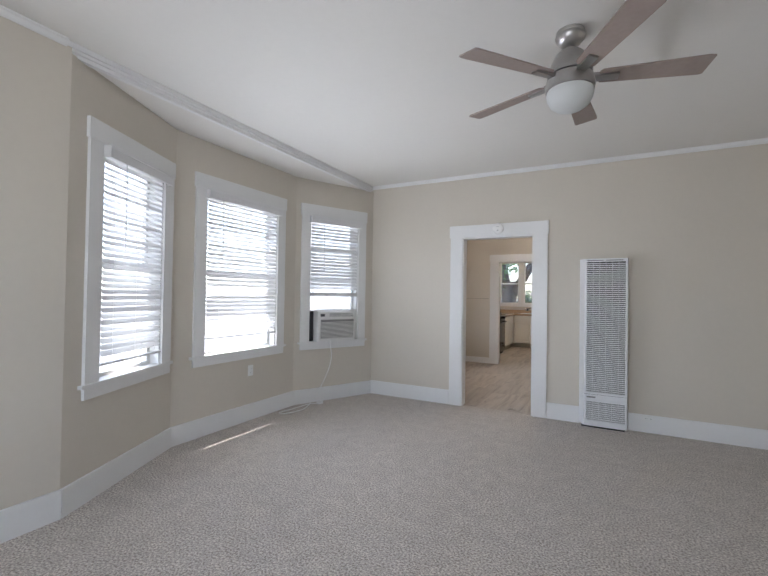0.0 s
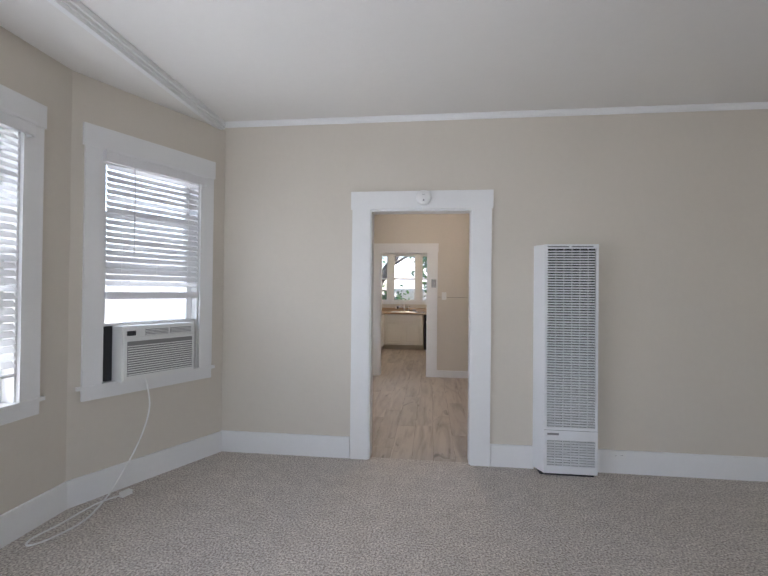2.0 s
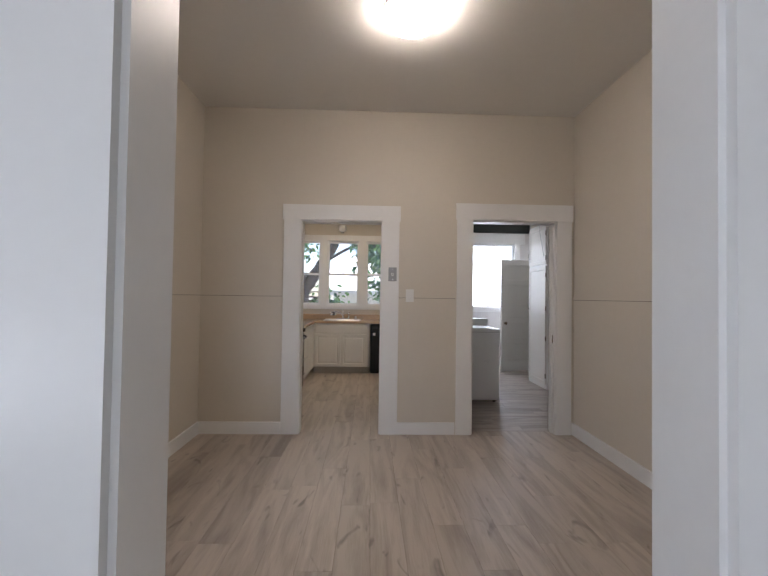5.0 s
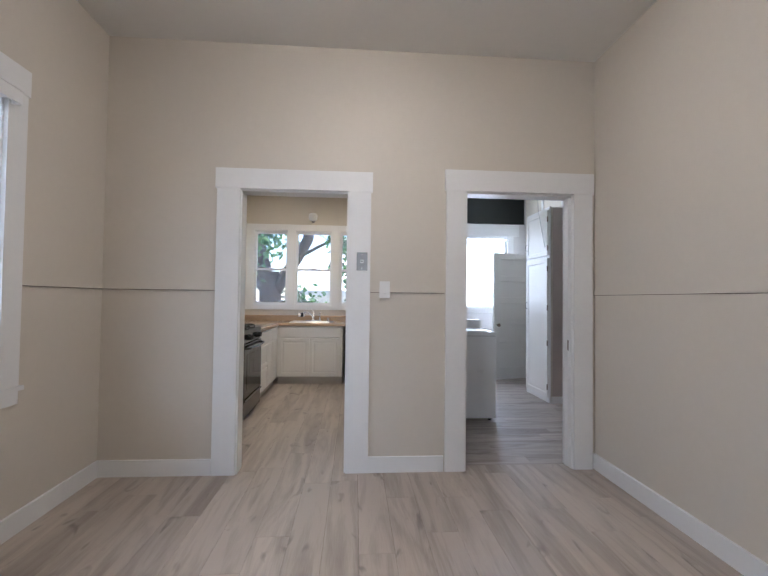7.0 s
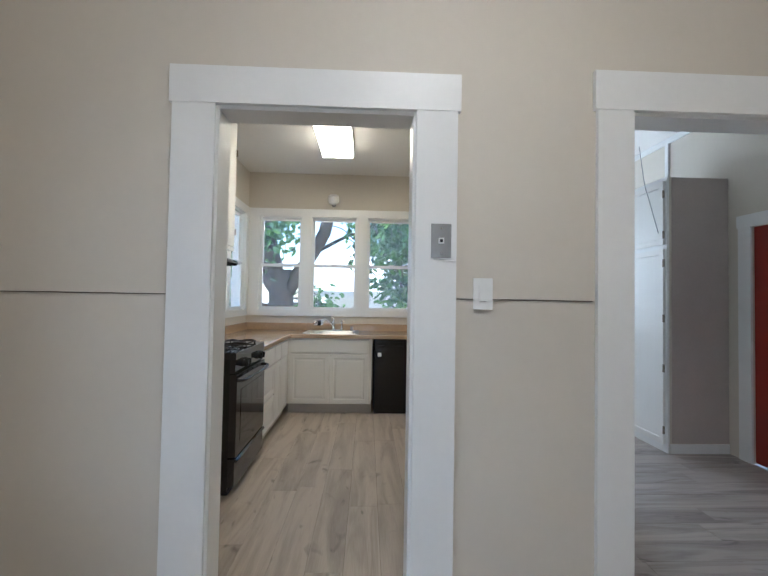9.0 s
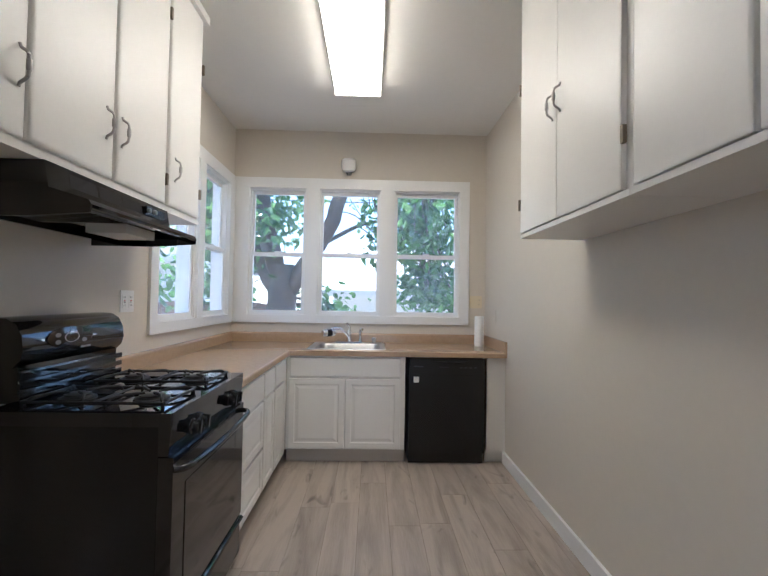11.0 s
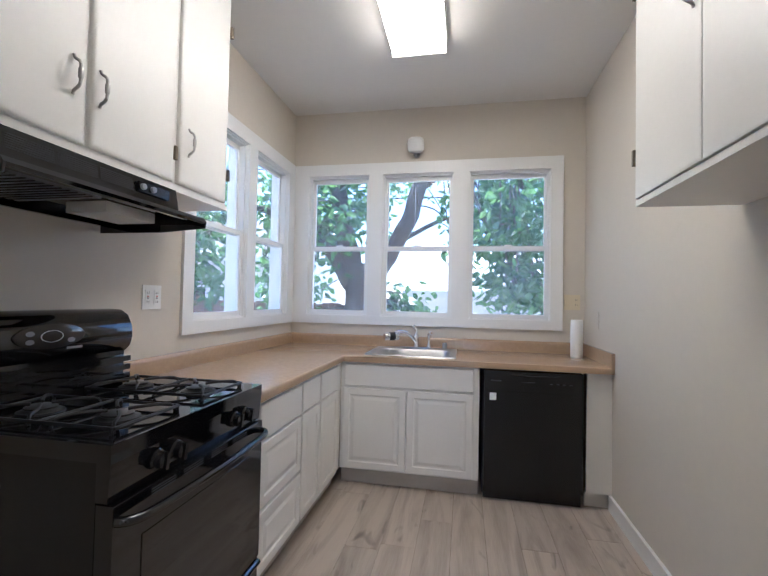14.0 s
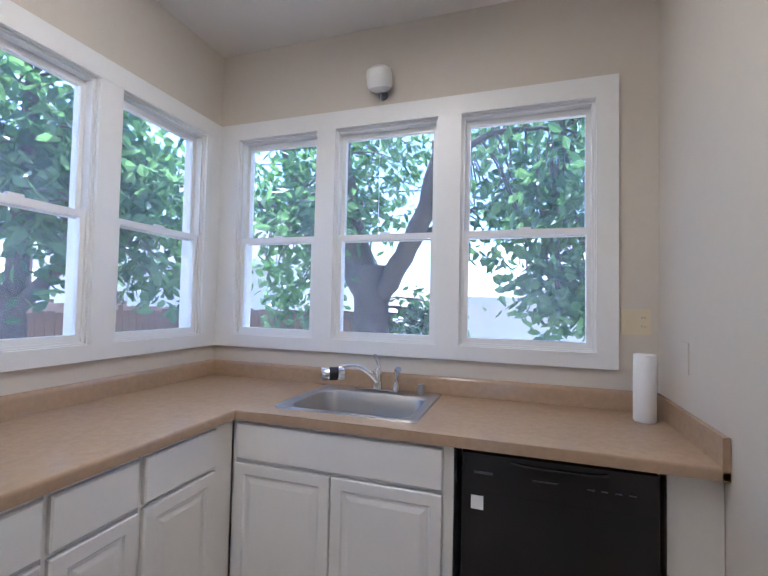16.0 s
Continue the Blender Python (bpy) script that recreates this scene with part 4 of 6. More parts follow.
tagged(part("cable_stub", bm, WHITE), "short white phone wire stub under the jack", "cable")

# smoke alarm over the first doorway
ob = thing("smoke_alarm", pose(-0.612, 5.284, 2.20, 90, 0, 0), "round white smoke alarm mounted on the door head casing", "smoke alarm")
part("base", lathe(bmesh.new(), [(0.066, 0.0), (0.066, 0.012), (0.060, 0.014)], 40), WHITE, ob, "", True)
part("cover", lathe(bmesh.new(), [(0.060, 0.0141), (0.062, 0.022), (0.058, 0.034), (0.045, 0.041), (0.02, 0.044), (0.003, 0.0445)], 40), WHITE, ob, "", True)
part("test_button", lathe(bmesh.new(), [(0.007, 0.040), (0.007, 0.0455)], 16, pose(0, -0.025, 0)), MARKS, ob, "grey test button")
slab("slot", ob, MARKS, -0.012, 0.012, 0.02, 0.023, 0.042, 0.0445)
ob = plate("cable_plate", frame_of((-2.37, 1.2), (-2.37, 2)) @ pose(0, -0.018, 0.09), 0.05, 0.07, WHITE, "small white cable plate on the baseboard", "cable plate", "")

# ---- dining room things ----
ob = thing("ceiling_light", (-0.47, 7.35, 3.18), "lit round flush ceiling light with a white dome", "ceiling light")
part("base", lathe(bmesh.new(), [(0.15, -0.001), (0.185, -0.002), (0.188, -0.018), (0.182, -0.026)], 48), WHITE, ob, "white metal rim", True)
part("dome", lathe(bmesh.new(), [(0.176, -0.024), (0.184, -0.04), (0.184, -0.062), (0.168, -0.086), (0.125, -0.106), (0.06, -0.117), (0.003, -0.12)], 48), DOMELIGHT, ob, "glowing frosted dome", True)

# ---- laundry things ----


def pantry_cabinet():
    ob = thing("pantry_cabinet", (1.93, 10.82, 0), "tall painted pantry cabinet, pale doors, taupe side", "cabinet")
    slab("carcass", ob, WALL, 0.0, 0.545, 0.0, 0.70, 0.0, 2.48)
    slab("side_panel", ob, mat("taupe_side", (0.50, 0.44, 0.41), 0.5), 0.02, 0.545, -0.006, -0.0005, 0.09, 2.48, 0.0, "taupe painted side panel")
    slab("face_frame", ob, TRIM, -0.018, -0.0005, 0.0, 0.70, 0.0, 2.49)
    slab("base_strip", ob, TRIM, 0.0, 0.545, -0.014, -0.006, 0.0, 0.085, 0.003)
    bm = panelled(bmesh.new(), 0.0, 0.64, 0.07, 1.83, [(0, -0.02), (0.05, -0.02), (0.055, -0.012)], 0, pose(-0.018, 0.67, 0, 0, 0, -90))
    d = part("door", bm, CABINET, ob)
    bm = panelled(bmesh.new(), 0.0, 0.64, 1.87, 2.45, [(0, -0.02), (0.05, -0.02), (0.055, -0.012)], 0, pose(-0.018, 0.67, 0, 0, 0, -90))
    d2 = part("door", bm, CABINET, ob)
    for dd, zs in ((d, (0.2, 0.75, 1.2, 1.7)), (d2, (1.96, 2.33))):
        for z in zs:
            slab("hinge", dd, BRASS, -0.044, -0.036, 0.012, 0.03, z - 0.035, z + 0.035, 0.001, "worn brass hinge")
    for dd, z in ((d, 1.22), (d2, 2.03)):
        bm = tube(bmesh.new(), curve(((-0.04, 0.63, z - 0.045), (-0.065, 0.63, z - 0.03), (-0.065, 0.63, z + 0.03), (-0.04, 0.63, z + 0.045))), 0.004, 8)
        part("handle", bm, GREYMETAL, dd, "small metal pull")
    return ob


pantry_cabinet()
bm = tube(bmesh.new(), curve(((1.905, 11.2, 2.9), (1.89, 11.1, 2.5), (1.88, 11.02, 2.32), (1.886, 10.9, 1.98))), 0.003, 6)
tagged(part("hanging_wire", bm, MARKS), "thin grey wire hanging by the pantry cabinet", "cable")

ob = thing("washing_machine", (0.28, 10.09, 0), "white top-loading washing machine beside the laundry doorway", "washing machine")
slab("body", ob, ENAMEL, 0.0, 0.69, 0.0, 0.68, 0.03, 0.90, 0.008)
slab("top", ob, ENAMEL, -0.004, 0.694, -0.004, 0.684, 0.905, 0.945, 0.01)
slab("lid", ob, ENAMEL, 0.08, 0.61, 0.03, 0.50, 0.945, 0.957, 0.006)
slab("control_panel", ob, ENAMEL, 0.0, 0.69, 0.56, 0.68, 0.945, 1.05, 0.015)
slab("gap", ob, MARKS, 0.002, 0.688, 0.002, 0.678, 0.90, 0.905)
for x in (0.05, 0.64):
    for y in (0.05, 0.62):
        part("foot", lathe(bmesh.new(), [(0.02, 0.0), (0.02, 0.031)], 14, pose(x, y, 0)), DARK, ob)

# white panelled door, ajar
m = pose(1.70, 12.30, 0, 0, 0, 16)
ob = thing("panel_door", m, "white five-panel wooden door standing ajar in the laundry", "door")
bm = box(bmesh.new(), 0, 0.11, 0, 0.04, 0.01, 2.06)
box(bm, 0.65, 0.76, 0, 0.04, 0.01, 2.06)
rails = [(0.01, 0.20), (0.53, 0.62), (0.90, 0.99), (1.24, 1.33), (1.60, 1.68), (1.96, 2.06)]
for a, b in rails:
    box(bm, 0.11, 0.65, 0, 0.04, a, b)
part("stile_frame", bm, TRIM, ob)
for (a0, a), (b, b1) in zip(rails, rails[1:]):
    part("panel", panelled(bmesh.new(), 0.11, 0.65, a, b, [(0, 0.012), (0.012, 0.016), (0.03, 0.016)], 0.03), TRIM, ob)
part("knob", lathe(bmesh.new(), [(0.012, 0.0), (0.012, 0.03), (0.026, 0.04), (0.028, 0.052), (0.018, 0.062), (0.004, 0.064)], 24, pose(0.06, 0, 0.89, 90, 0, 0)), BRASS, ob, "round brass knob", True)

# red door in the laundry wall
ob = thing("door_4", (0, 0, 0), "glossy dark red door in white casing, closed", "door", "", "structure")
slab("door_leaf", ob, REDDOOR, 2.50, 2.54, 9.80, 10.585, 0.01, 2.0, 0.003)
slab("casing", ob, TRIM, 2.46, 2.4795, 10.58, 10.70, 0, 2.01, 0.003)
slab("casing", ob, TRIM, 2.46, 2.4795, 9.69, 9.805, 0, 2.01, 0.003)
slab("head_casing", ob, TRIM, 2.456, 2.4795, 9.68, 10.71, 2.005, 2.11, 0.003)
# battens on the laundry wall
for y in (11.55, 12.2):
    tagged(slab("trim", None, TRIM, 2.46, 2.4795, y, y + 0.05, 2.49, 3.14, 0.002), "narrow white batten on the laundry wall", "batten", "", "structure")
tagged(slab("trim", None, TRIM, 2.462, 2.4795, 8.97, 12.9, 3.08, 3.14, 0.002), "white strip under the laundry ceiling", "moulding", "", "structure")

# ---- kitchen things ----
BURNERCAP = mat("burner_cap", (0.10, 0.10, 0.10), 0.4, 0.6)
RAISED = [(0.0, 0.004), (0.004, 0.0), (0.045, 0.0), (0.052, 0.006), (0.062, 0.006), (0.082, 0.001), (0.085, 0.001)]
FLAT = [(0.0, 0.005), (0.005, 0.0), (0.01, 0.0)]


def base_cabinet(name, m, w, fronts, label, left_stile=0.01, right_stile=0.01):
    """A base unit facing -y: toe kick, carcass, drawers and raised-panel doors. fronts: (part, x0, x1, z0, z1)."""
    ob = thing(name, m, label, "kitchen cabinet", "white kitchen base cabinets")
    sink = name == "sink_cabinet"
    slab("carcass", ob, CABINET, 0.001, w - 0.001, 0.0, 0.60, 0.115, 0.70 if sink else 0.868)
    if sink:  # room for the bowl behind the front rail
        slab("front_rail", ob, CABINET, 0.001, w - 0.001, 0.0, 0.08, 0.70, 0.868)
    # toe kick set darker than the cabinet fronts
    slab("toe_kick", ob, mat("toe_kick_tone", (0.50, 0.46, 0.41), 0.6), 0.001, w - 0.001, 0.055, 0.075, 0.0, 0.115)
    for kind, a, b, c, d in fronts:
        bm = panelled(bmesh.new(), a, b, c, d, FLAT if kind == "drawer_front" else RAISED, 0.018, pose(0, -0.019, 0))
        part(kind, bm, CABINET, ob)
    return ob


# the left run faces +x
w = 11.257 - 10.77
base_cabinet("drawer_cabinet", pose(-1.685, 10.77, 0, 0, 0, 90), w, [("drawer_front", 0.02, w - 0.008, 0.70, 0.852), ("drawer_panel", 0.02, w - 0.008, 0.405, 0.685), ("drawer_panel", 0.02, w - 0.008, 0.125, 0.39)], "white three-drawer base cabinet beside the stove")
w = 11.55 - 11.257
base_cabinet("base_cabinet", pose(-1.685, 11.257, 0, 0, 0, 90), w, [("drawer_front", 0.012, w - 0.012, 0.70, 0.852), ("cabinet_door", 0.012, w - 0.012, 0.125, 0.685)], "narrow white base cabinet, one drawer over a raised-panel door")
w = 12.02 - 11.55
base_cabinet("base_cabinet", pose(-1.685, 11.55, 0, 0, 0, 90), w, [("drawer_front", 0.012, w - 0.12, 0.70, 0.852), ("cabinet_door", 0.012, w - 0.12, 0.125, 0.685)], "white corner base cabinet, one drawer over a raised-panel door")
base_cabinet("sink_cabinet", pose(-1.685, 12.03, 0), 0.965, [("drawer_front", 0.03, 0.925, 0.70, 0.852), ("cabinet_door", 0.022, 0.472, 0.125, 0.685), ("cabinet_door", 0.478, 0.925, 0.125, 0.685)], "white sink base cabinet with two raised-panel doors")
ob = thing("filler_panel", (0, 0, 0), "white filler panel between dishwasher and wall", "cabinet panel")
slab("panel", ob, CABINET, -0.045, 0.108, 12.045, 12.07, 0.10, 0.868)
slab("toe_kick", ob, CABINET, -0.045, 0.108, 12.09, 12.1, 0.0, 0.10)


def worktop():
    ob = thing("worktop", (0, 0, 0), "brown speckled laminate L-shaped worktop with rolled edge and backsplash", "worktop")
    sx0, sx1, sy0, sy1 = -1.505, -0.905, 12.135, 12.60
    bm = bmesh.new()
    xs, ys = [-2.363, -1.66, sx0, sx1, 0.108], [10.77, 12.0, sy0, sy1, 12.688]
    cache = {}

    def v(i, k, z):
        if (i, k, z) not in cache:
            cache[i, k, z] = bm.verts.new((xs[i], ys[k], z))
        return cache[i, k, z]

    def full(i, k):
        return 0 <= i < 4 and 0 <= k < 4 and (i == 0 or k >= 1) and (i, k) != (2, 2)

    for i in range(4):
        for k in range(4):
            if full(i, k):
                bm.faces.new((v(i, k, 0.91), v(i + 1, k, 0.91), v(i + 1, k + 1, 0.91), v(i, k + 1, 0.91)))
                bm.faces.new((v(i, k + 1, 0.869), v(i + 1, k + 1, 0.869), v(i + 1, k, 0.869), v(i, k, 0.869)))
                for di, dk, a, b in ((-1, 0, (i, k + 1), (i, k)), (1, 0, (i + 1, k), (i + 1, k + 1)), (0, -1, (i, k), (i + 1, k)), (0, 1, (i + 1, k + 1), (i, k + 1))):
                    if not full(i + di, k + dk):
                        bm.faces.new((v(*a, 0.869), v(*b, 0.869), v(*b, 0.91), v(*a, 0.91)))
    edge = [e for e in bm.edges if all(abs(q.co.z - 0.91) < 1e-4 for q in e.verts) and (
        all(abs(q.co.y - 12.0) < 1e-4 and q.co.x > -1.67 for q in e.verts) or all(abs(q.co.x + 1.66) < 1e-4 and q.co.y < 12.01 for q in e.verts))]
    bmesh.ops.bevel(bm, geom=edge, offset=0.014, segments=4, affect="EDGES", profile=0.5)
    part("top", bm, COUNTER, ob, "", True)
    prof = [(0, 0), (0.02, 0), (0.02, 0.07), (0.017, 0.082), (0.009, 0.09), (0, 0.09)]
    m = pose(-2.363, 10.77, 0.9105)
    part("backsplash", extrude_profile(bmesh.new(), prof, 12.688 - 10.77, m), COUNTER, ob, "", True)
    m = pose(-2.343, 12.688, 0.9105, 0, 0, -90)
    part("backsplash", extrude_profile(bmesh.new(), prof, 2.45, m), COUNTER, ob, "", True)
    bm = bevelled(box(bmesh.new(), 0.087, 0.108, 12.0, 12.668, 0.872, 1.0), 0.004, 2)
    part("end_splash", bm, COUNTER, ob)
    return ob


worktop()


def kitchen_sink():
    ob = thing("kitchen_sink", (0, 0, 0), "single-bowl stainless steel drop-in sink in the worktop", "sink")
    x0, x1, y0, y1 = -1.54, -0.88, 12.095, 12.64
    bx0, bx1, by0, by1 = -1.475, -0.935, 12.135, 12.53

    def ring(a, b, c, d, r, z):
        pts = []
        for cx, cy, s in ((b - r, d - r, 0), (a + r, d - r, 90), (a + r, c + r, 180), (b - r, c + r, 270)):
            for k in range(6):
                t = radians(s + 18 * k)
                pts.append((cx + r * math.cos(t), cy + r * math.sin(t), z))
        return pts

    levels = [ring(x0, x1, y0, y1, 0.03, 0.9105), ring(x0 + 0.004, x1 - 0.004, y0 + 0.004, y1 - 0.004, 0.03, 0.918), ring(x0 + 0.02, x1 - 0.02, y0 + 0.02, y1 - 0.02, 0.03, 0.916),
              ring(bx0 - 0.008, bx1 + 0.008, by0 - 0.008, by1 + 0.008, 0.06, 0.914), ring(bx0, bx1, by0, by1, 0.06, 0.905), ring(bx0 + 0.015, bx1 - 0.015, by0 + 0.015, by1 - 0.015, 0.06, 0.76), ring(bx0 + 0.05, bx1 - 0.05, by0 + 0.05, by1 - 0.05, 0.06, 0.735)]
    bm = bmesh.new()
    loops = [[bm.verts.new(p) for p in lv] for lv in levels]
    for a, b in zip(loops, loops[1:]):
        for k in range(24):
            bm.faces.new((a[k], a[(k + 1) % 24], b[(k + 1) % 24], b[k]))
    bm.faces.new(loops[-1])
    part("bowl", bm, STEEL, ob, "", True)
    part("drain", lathe(bmesh.new(), [(0.045, 0.7355), (0.043, 0.739), (0.03, 0.737), (0.004, 0.736)], 24, pose(-1.2, 12.33, 0)), CHROME, ob, "round chrome drain", True)
    return ob


kitchen_sink()


def faucet():
    ob = thing("faucet", (-1.215, 12.59, 0.917), "chrome kitchen faucet with a clear filter on its spout", "faucet")
    bm = bevelled(box(bmesh.new(), -0.12, 0.12, -0.028, 0.028, 0, 0.012), 0.006, 2)
    part("base_plate", bm, CHROME, ob, "", True)
    part("body", lathe(bmesh.new(), [(0.026, 0.01), (0.024, 0.03), (0.021, 0.07), (0.022, 0.10), (0.016, 0.115)], 24), CHROME, ob, "", True)
    bm = tube(bmesh.new(), curve(((0.0, -0.01, 0.05), (-0.035, -0.05, 0.10), (-0.08, -0.10, 0.135), (-0.13, -0.15, 0.14), (-0.15, -0.17, 0.13))), 0.013, 14)
    part("spout", bm, CHROME, ob, "", True)
    bm = tube(bmesh.new(), curve(((0.0, 0.0, 0.105), (0.002, 0.01, 0.135), (-0.012, 0.012, 0.165), (-0.03, 0.008, 0.185))), 0.011, 12, None)
    part("lever", bm, CHROME, ob, "", True)
    flt = part("water_filter", lathe(bmesh.new(), [(0.028, -0.06), (0.031, -0.055), (0.031, 0.05), (0.027, 0.058)], 28, pose(-0.175, -0.185, 0.105, 0, 90, 30)), CHROME, ob, "clear and chrome filter barrel", True)
    part("filter_core", lathe(bmesh.new(), [(0.0315, -0.02), (0.0325, -0.015), (0.0325, 0.02), (0.0315, 0.025)], 28, pose(-0.175, -0.185, 0.105, 0, 90, 30)), DARK, flt)
    sp = part("side_sprayer", lathe(bmesh.new(), [(0.02, 0.01), (0.017, 0.03), (0.012, 0.04), (0.012, 0.09), (0.015, 0.10)], 20, pose(0.105, 0.0, 0)), CHROME, ob, "", True)
    part("sprayer_head", tube(bmesh.new(), curve(((0.105, 0.0, 0.095), (0.107, -0.005, 0.115), (0.115, -0.02, 0.128), (0.125, -0.035, 0.125))), 0.014, 12), CHROME, sp, "", True)
    part("air_gap", lathe(bmesh.new(), [(0.02, -0.003), (0.02, 0.04), (0.017, 0.05), (0.004, 0.052)], 24, pose(0.235, 0.005, 0)), NICKEL, ob, "short metal air gap cap", True)
    return ob


faucet()

ob = thing("paper_towel_roll", (0.005, 12.50, 0.9105), "slim white paper towel roll standing on the worktop", "paper towel")
part("roll", lathe(bmesh.new(), [(0.012, 0.0), (0.041, 0.0), (0.043, 0.004), (0.043, 0.275), (0.041, 0.279), (0.018, 0.28), (0.018, 0.26)], 40), PAPER, ob, "", True)

ob = thing("dishwasher", (-0.70, 12.02, 0), "black built-in dishwasher under the worktop", "dishwasher")
slab("tub", ob, DARK, 0.005, 0.63, 0.06, 0.60, 0.02, 0.862)
slab("door", ob, BLACKMAT, 0.012, 0.625, -0.018, 0.03, 0.10, 0.725, 0.006)
slab("control_panel", ob, BLACKMAT, 0.012, 0.625, -0.020, 0.03, 0.7265, 0.858, 0.004)
slab("kick_plate", ob, BLACKMAT, 0.012, 0.625, 0.03, 0.05, 0.004, 0.097, 0.003)
bm = tube(bmesh.new(), curve(((0.18, -0.021, 0.842), (0.24, -0.024, 0.835), (0.42, -0.024, 0.835), (0.48, -0.021, 0.842))), 0.006, 8)
part("grip", bm, BLACK, ob, "", True)
slab("badge", ob, FAINT, 0.055, 0.12, -0.0225, -0.0195, 0.79, 0.798, 0.0, "small grey badge")
slab("dial_mark", ob, FAINT, 0.25, 0.33, -0.0215, -0.0195, 0.79, 0.793)
for k in range(4):
    slab("dial_mark", ob, FAINT, 0.42 + 0.04 * k, 0.44 + 0.04 * k, -0.0215, -0.0195, 0.785, 0.79)
slab("sticker", ob, WHITE, 0.045, 0.088, -0.020, -0.0175, 0.665, 0.712, 0.001, "small white sticker")


def gas_range():
    """Faces -y in its own space, 0.755 wide; placed to face +x."""
    ob = thing("gas_range", pose(-1.665, 10.006, 0, 0, 0, 90), "black freestanding gas range with cast grates and rounded backguard", "stove")
    w = 0.755
    slab("body", ob, BLACKMAT, 0.003, w - 0.003, 0.03, 0.66, 0.03, 0.905)
    bm = bevelled(box(bmesh.new(), 0.0, w, -0.012, 0.60, 0.905, 0.95), 0.012, 3)
    top = part("cooktop", bm, BLACK, ob, "", True)
    m = pose(0, 0, 0)
    prof = [(0.03, 0.905), (-0.012, 0.905), (-0.004, 0.81), (0.03, 0.81)]
    bm = bmesh.new()
    a = [bm.verts.new((0.002, y, z)) for y, z in prof]
    b = [bm.verts.new((w - 0.002, y, z)) for y, z in prof]
    for k in range(4):
        bm.faces.new((a[k], a[(k + 1) % 4], b[(k + 1) % 4], b[k]))
    bm.faces.new(a), bm.faces.new(b[::-1])
    pan = part("control_panel", bm, BLACK, ob)
    for x in (0.15, 0.225, w - 0.215, w - 0.14):
        mk = pose(x, -0.010, 0.866, 90 + 5, 0, 0)
        k = part("knob", lathe(bmesh.new(), [(0.028, 0.0), (0.028, 0.009), (0.022, 0.013), (0.021, 0.032), (0.016, 0.036)], 24, mk), BLACKMAT, pan, "", True)
        part("knob_grip", bevelled(box(bmesh.new(), -0.006, 0.006, -0.023, 0.023, 0.012, 0.042, mk), 0.002, 1), BLACKMAT, k)
    door = slab("oven_door", ob, BLACK, 0.004, w - 0.004, -0.02, 0.03, 0.255, 0.804, 0.008)
    slab("oven_window", door, OVENGLASS, 0.10, w - 0.10, -0.0225, -0.0195, 0.335, 0.69, 0.001, "dark tinted oven glass")
    for x0 in (0.13, 0.26, 0.40, 0.53):
        for z in (0.777, 0.784, 0.791):
            slab("vent_slot", door, DARK, x0, x0 + 0.095, -0.0212, -0.0195, z, z + 0.003)
    bm = tube(bmesh.new(), curve(((0.012, -0.02, 0.766), (0.03, -0.048, 0.765), (0.10, -0.062, 0.762), (w / 2, -0.070, 0.759), (w - 0.10, -0.062, 0.762), (w - 0.03, -0.048, 0.765), (w - 0.012, -0.02, 0.766))), 0.012, 12)
    part("handle", bm, BLACK, door, "curved glossy black bar handle", True)
    dr = slab("storage_drawer", ob, BLACK, 0.004, w - 0.004, -0.015, 0.03, 0.06, 0.245, 0.008)
    bm = tube(bmesh.new(), ((0.01, -0.022, 0.232), (w - 0.01, -0.022, 0.232)), 0.012, 8)
    part("drawer_grip", bm, BLACK, dr, "", True)
    slab("plinth", ob, DARK, 0.02, w - 0.02, 0.03, 0.6, 0.002, 0.05)
    # backguard, a rounded hood over a slim neck
    bm = box(bmesh.new(), 0.10, w - 0.10, 0.565, 0.66, 0.95, 1.08)
    riser = part("riser", bevelled(bm, 0.01, 2), BLACK, ob, "", True)
    for z in (0.965, 1.0, 1.035):
        part("ridge", bevelled(box(bmesh.new(), 0.085, w - 0.085, 0.545, 0.564, z, z + 0.022), 0.008, 2), BLACK, riser, "", True)
    prof = [(0.66, 1.065), (0.575, 1.075), (0.55, 1.10), (0.54, 1.135), (0.545, 1.185), (0.565, 1.225), (0.60, 1.247), (0.66, 1.25)]
    bm = bmesh.new()
    a = [bm.verts.new((0.085, y, z)) for y, z in prof]
    b = [bm.verts.new((w - 0.085, y, z)) for y, z in prof]
    for k in range(len(prof)):
        bm.faces.new((a[k], a[(k + 1) % len(prof)], b[(k + 1) % len(prof)], b[k]))
    bm.faces.new(a), bm.faces.new(b[::-1])
    bevelled(bm, 0.012, 3)
    bg = part("backguard", bm, BLACK, ob, "", True)
    mk = pose(w * 0.42, 0.541, 1.165, 90, 0, 0)
    part("clock_bezel", lathe(bmesh.new(), [(0.125, -0.004), (0.125, 0.003), (0.12, 0.004)], 40, mk @ Matrix.Diagonal((1.0, 0.34, 1, 1))), OVENGLASS, bg, "", True)
    part("clock_ring", lathe(bmesh.new(), [(0.040, 0.004), (0.040, 0.0052), (0.037, 0.0055), (0.037, 0.004)], 36, mk @ Matrix.Diagonal((1.0, 0.5, 1, 1)), False), LITMARK, bg)
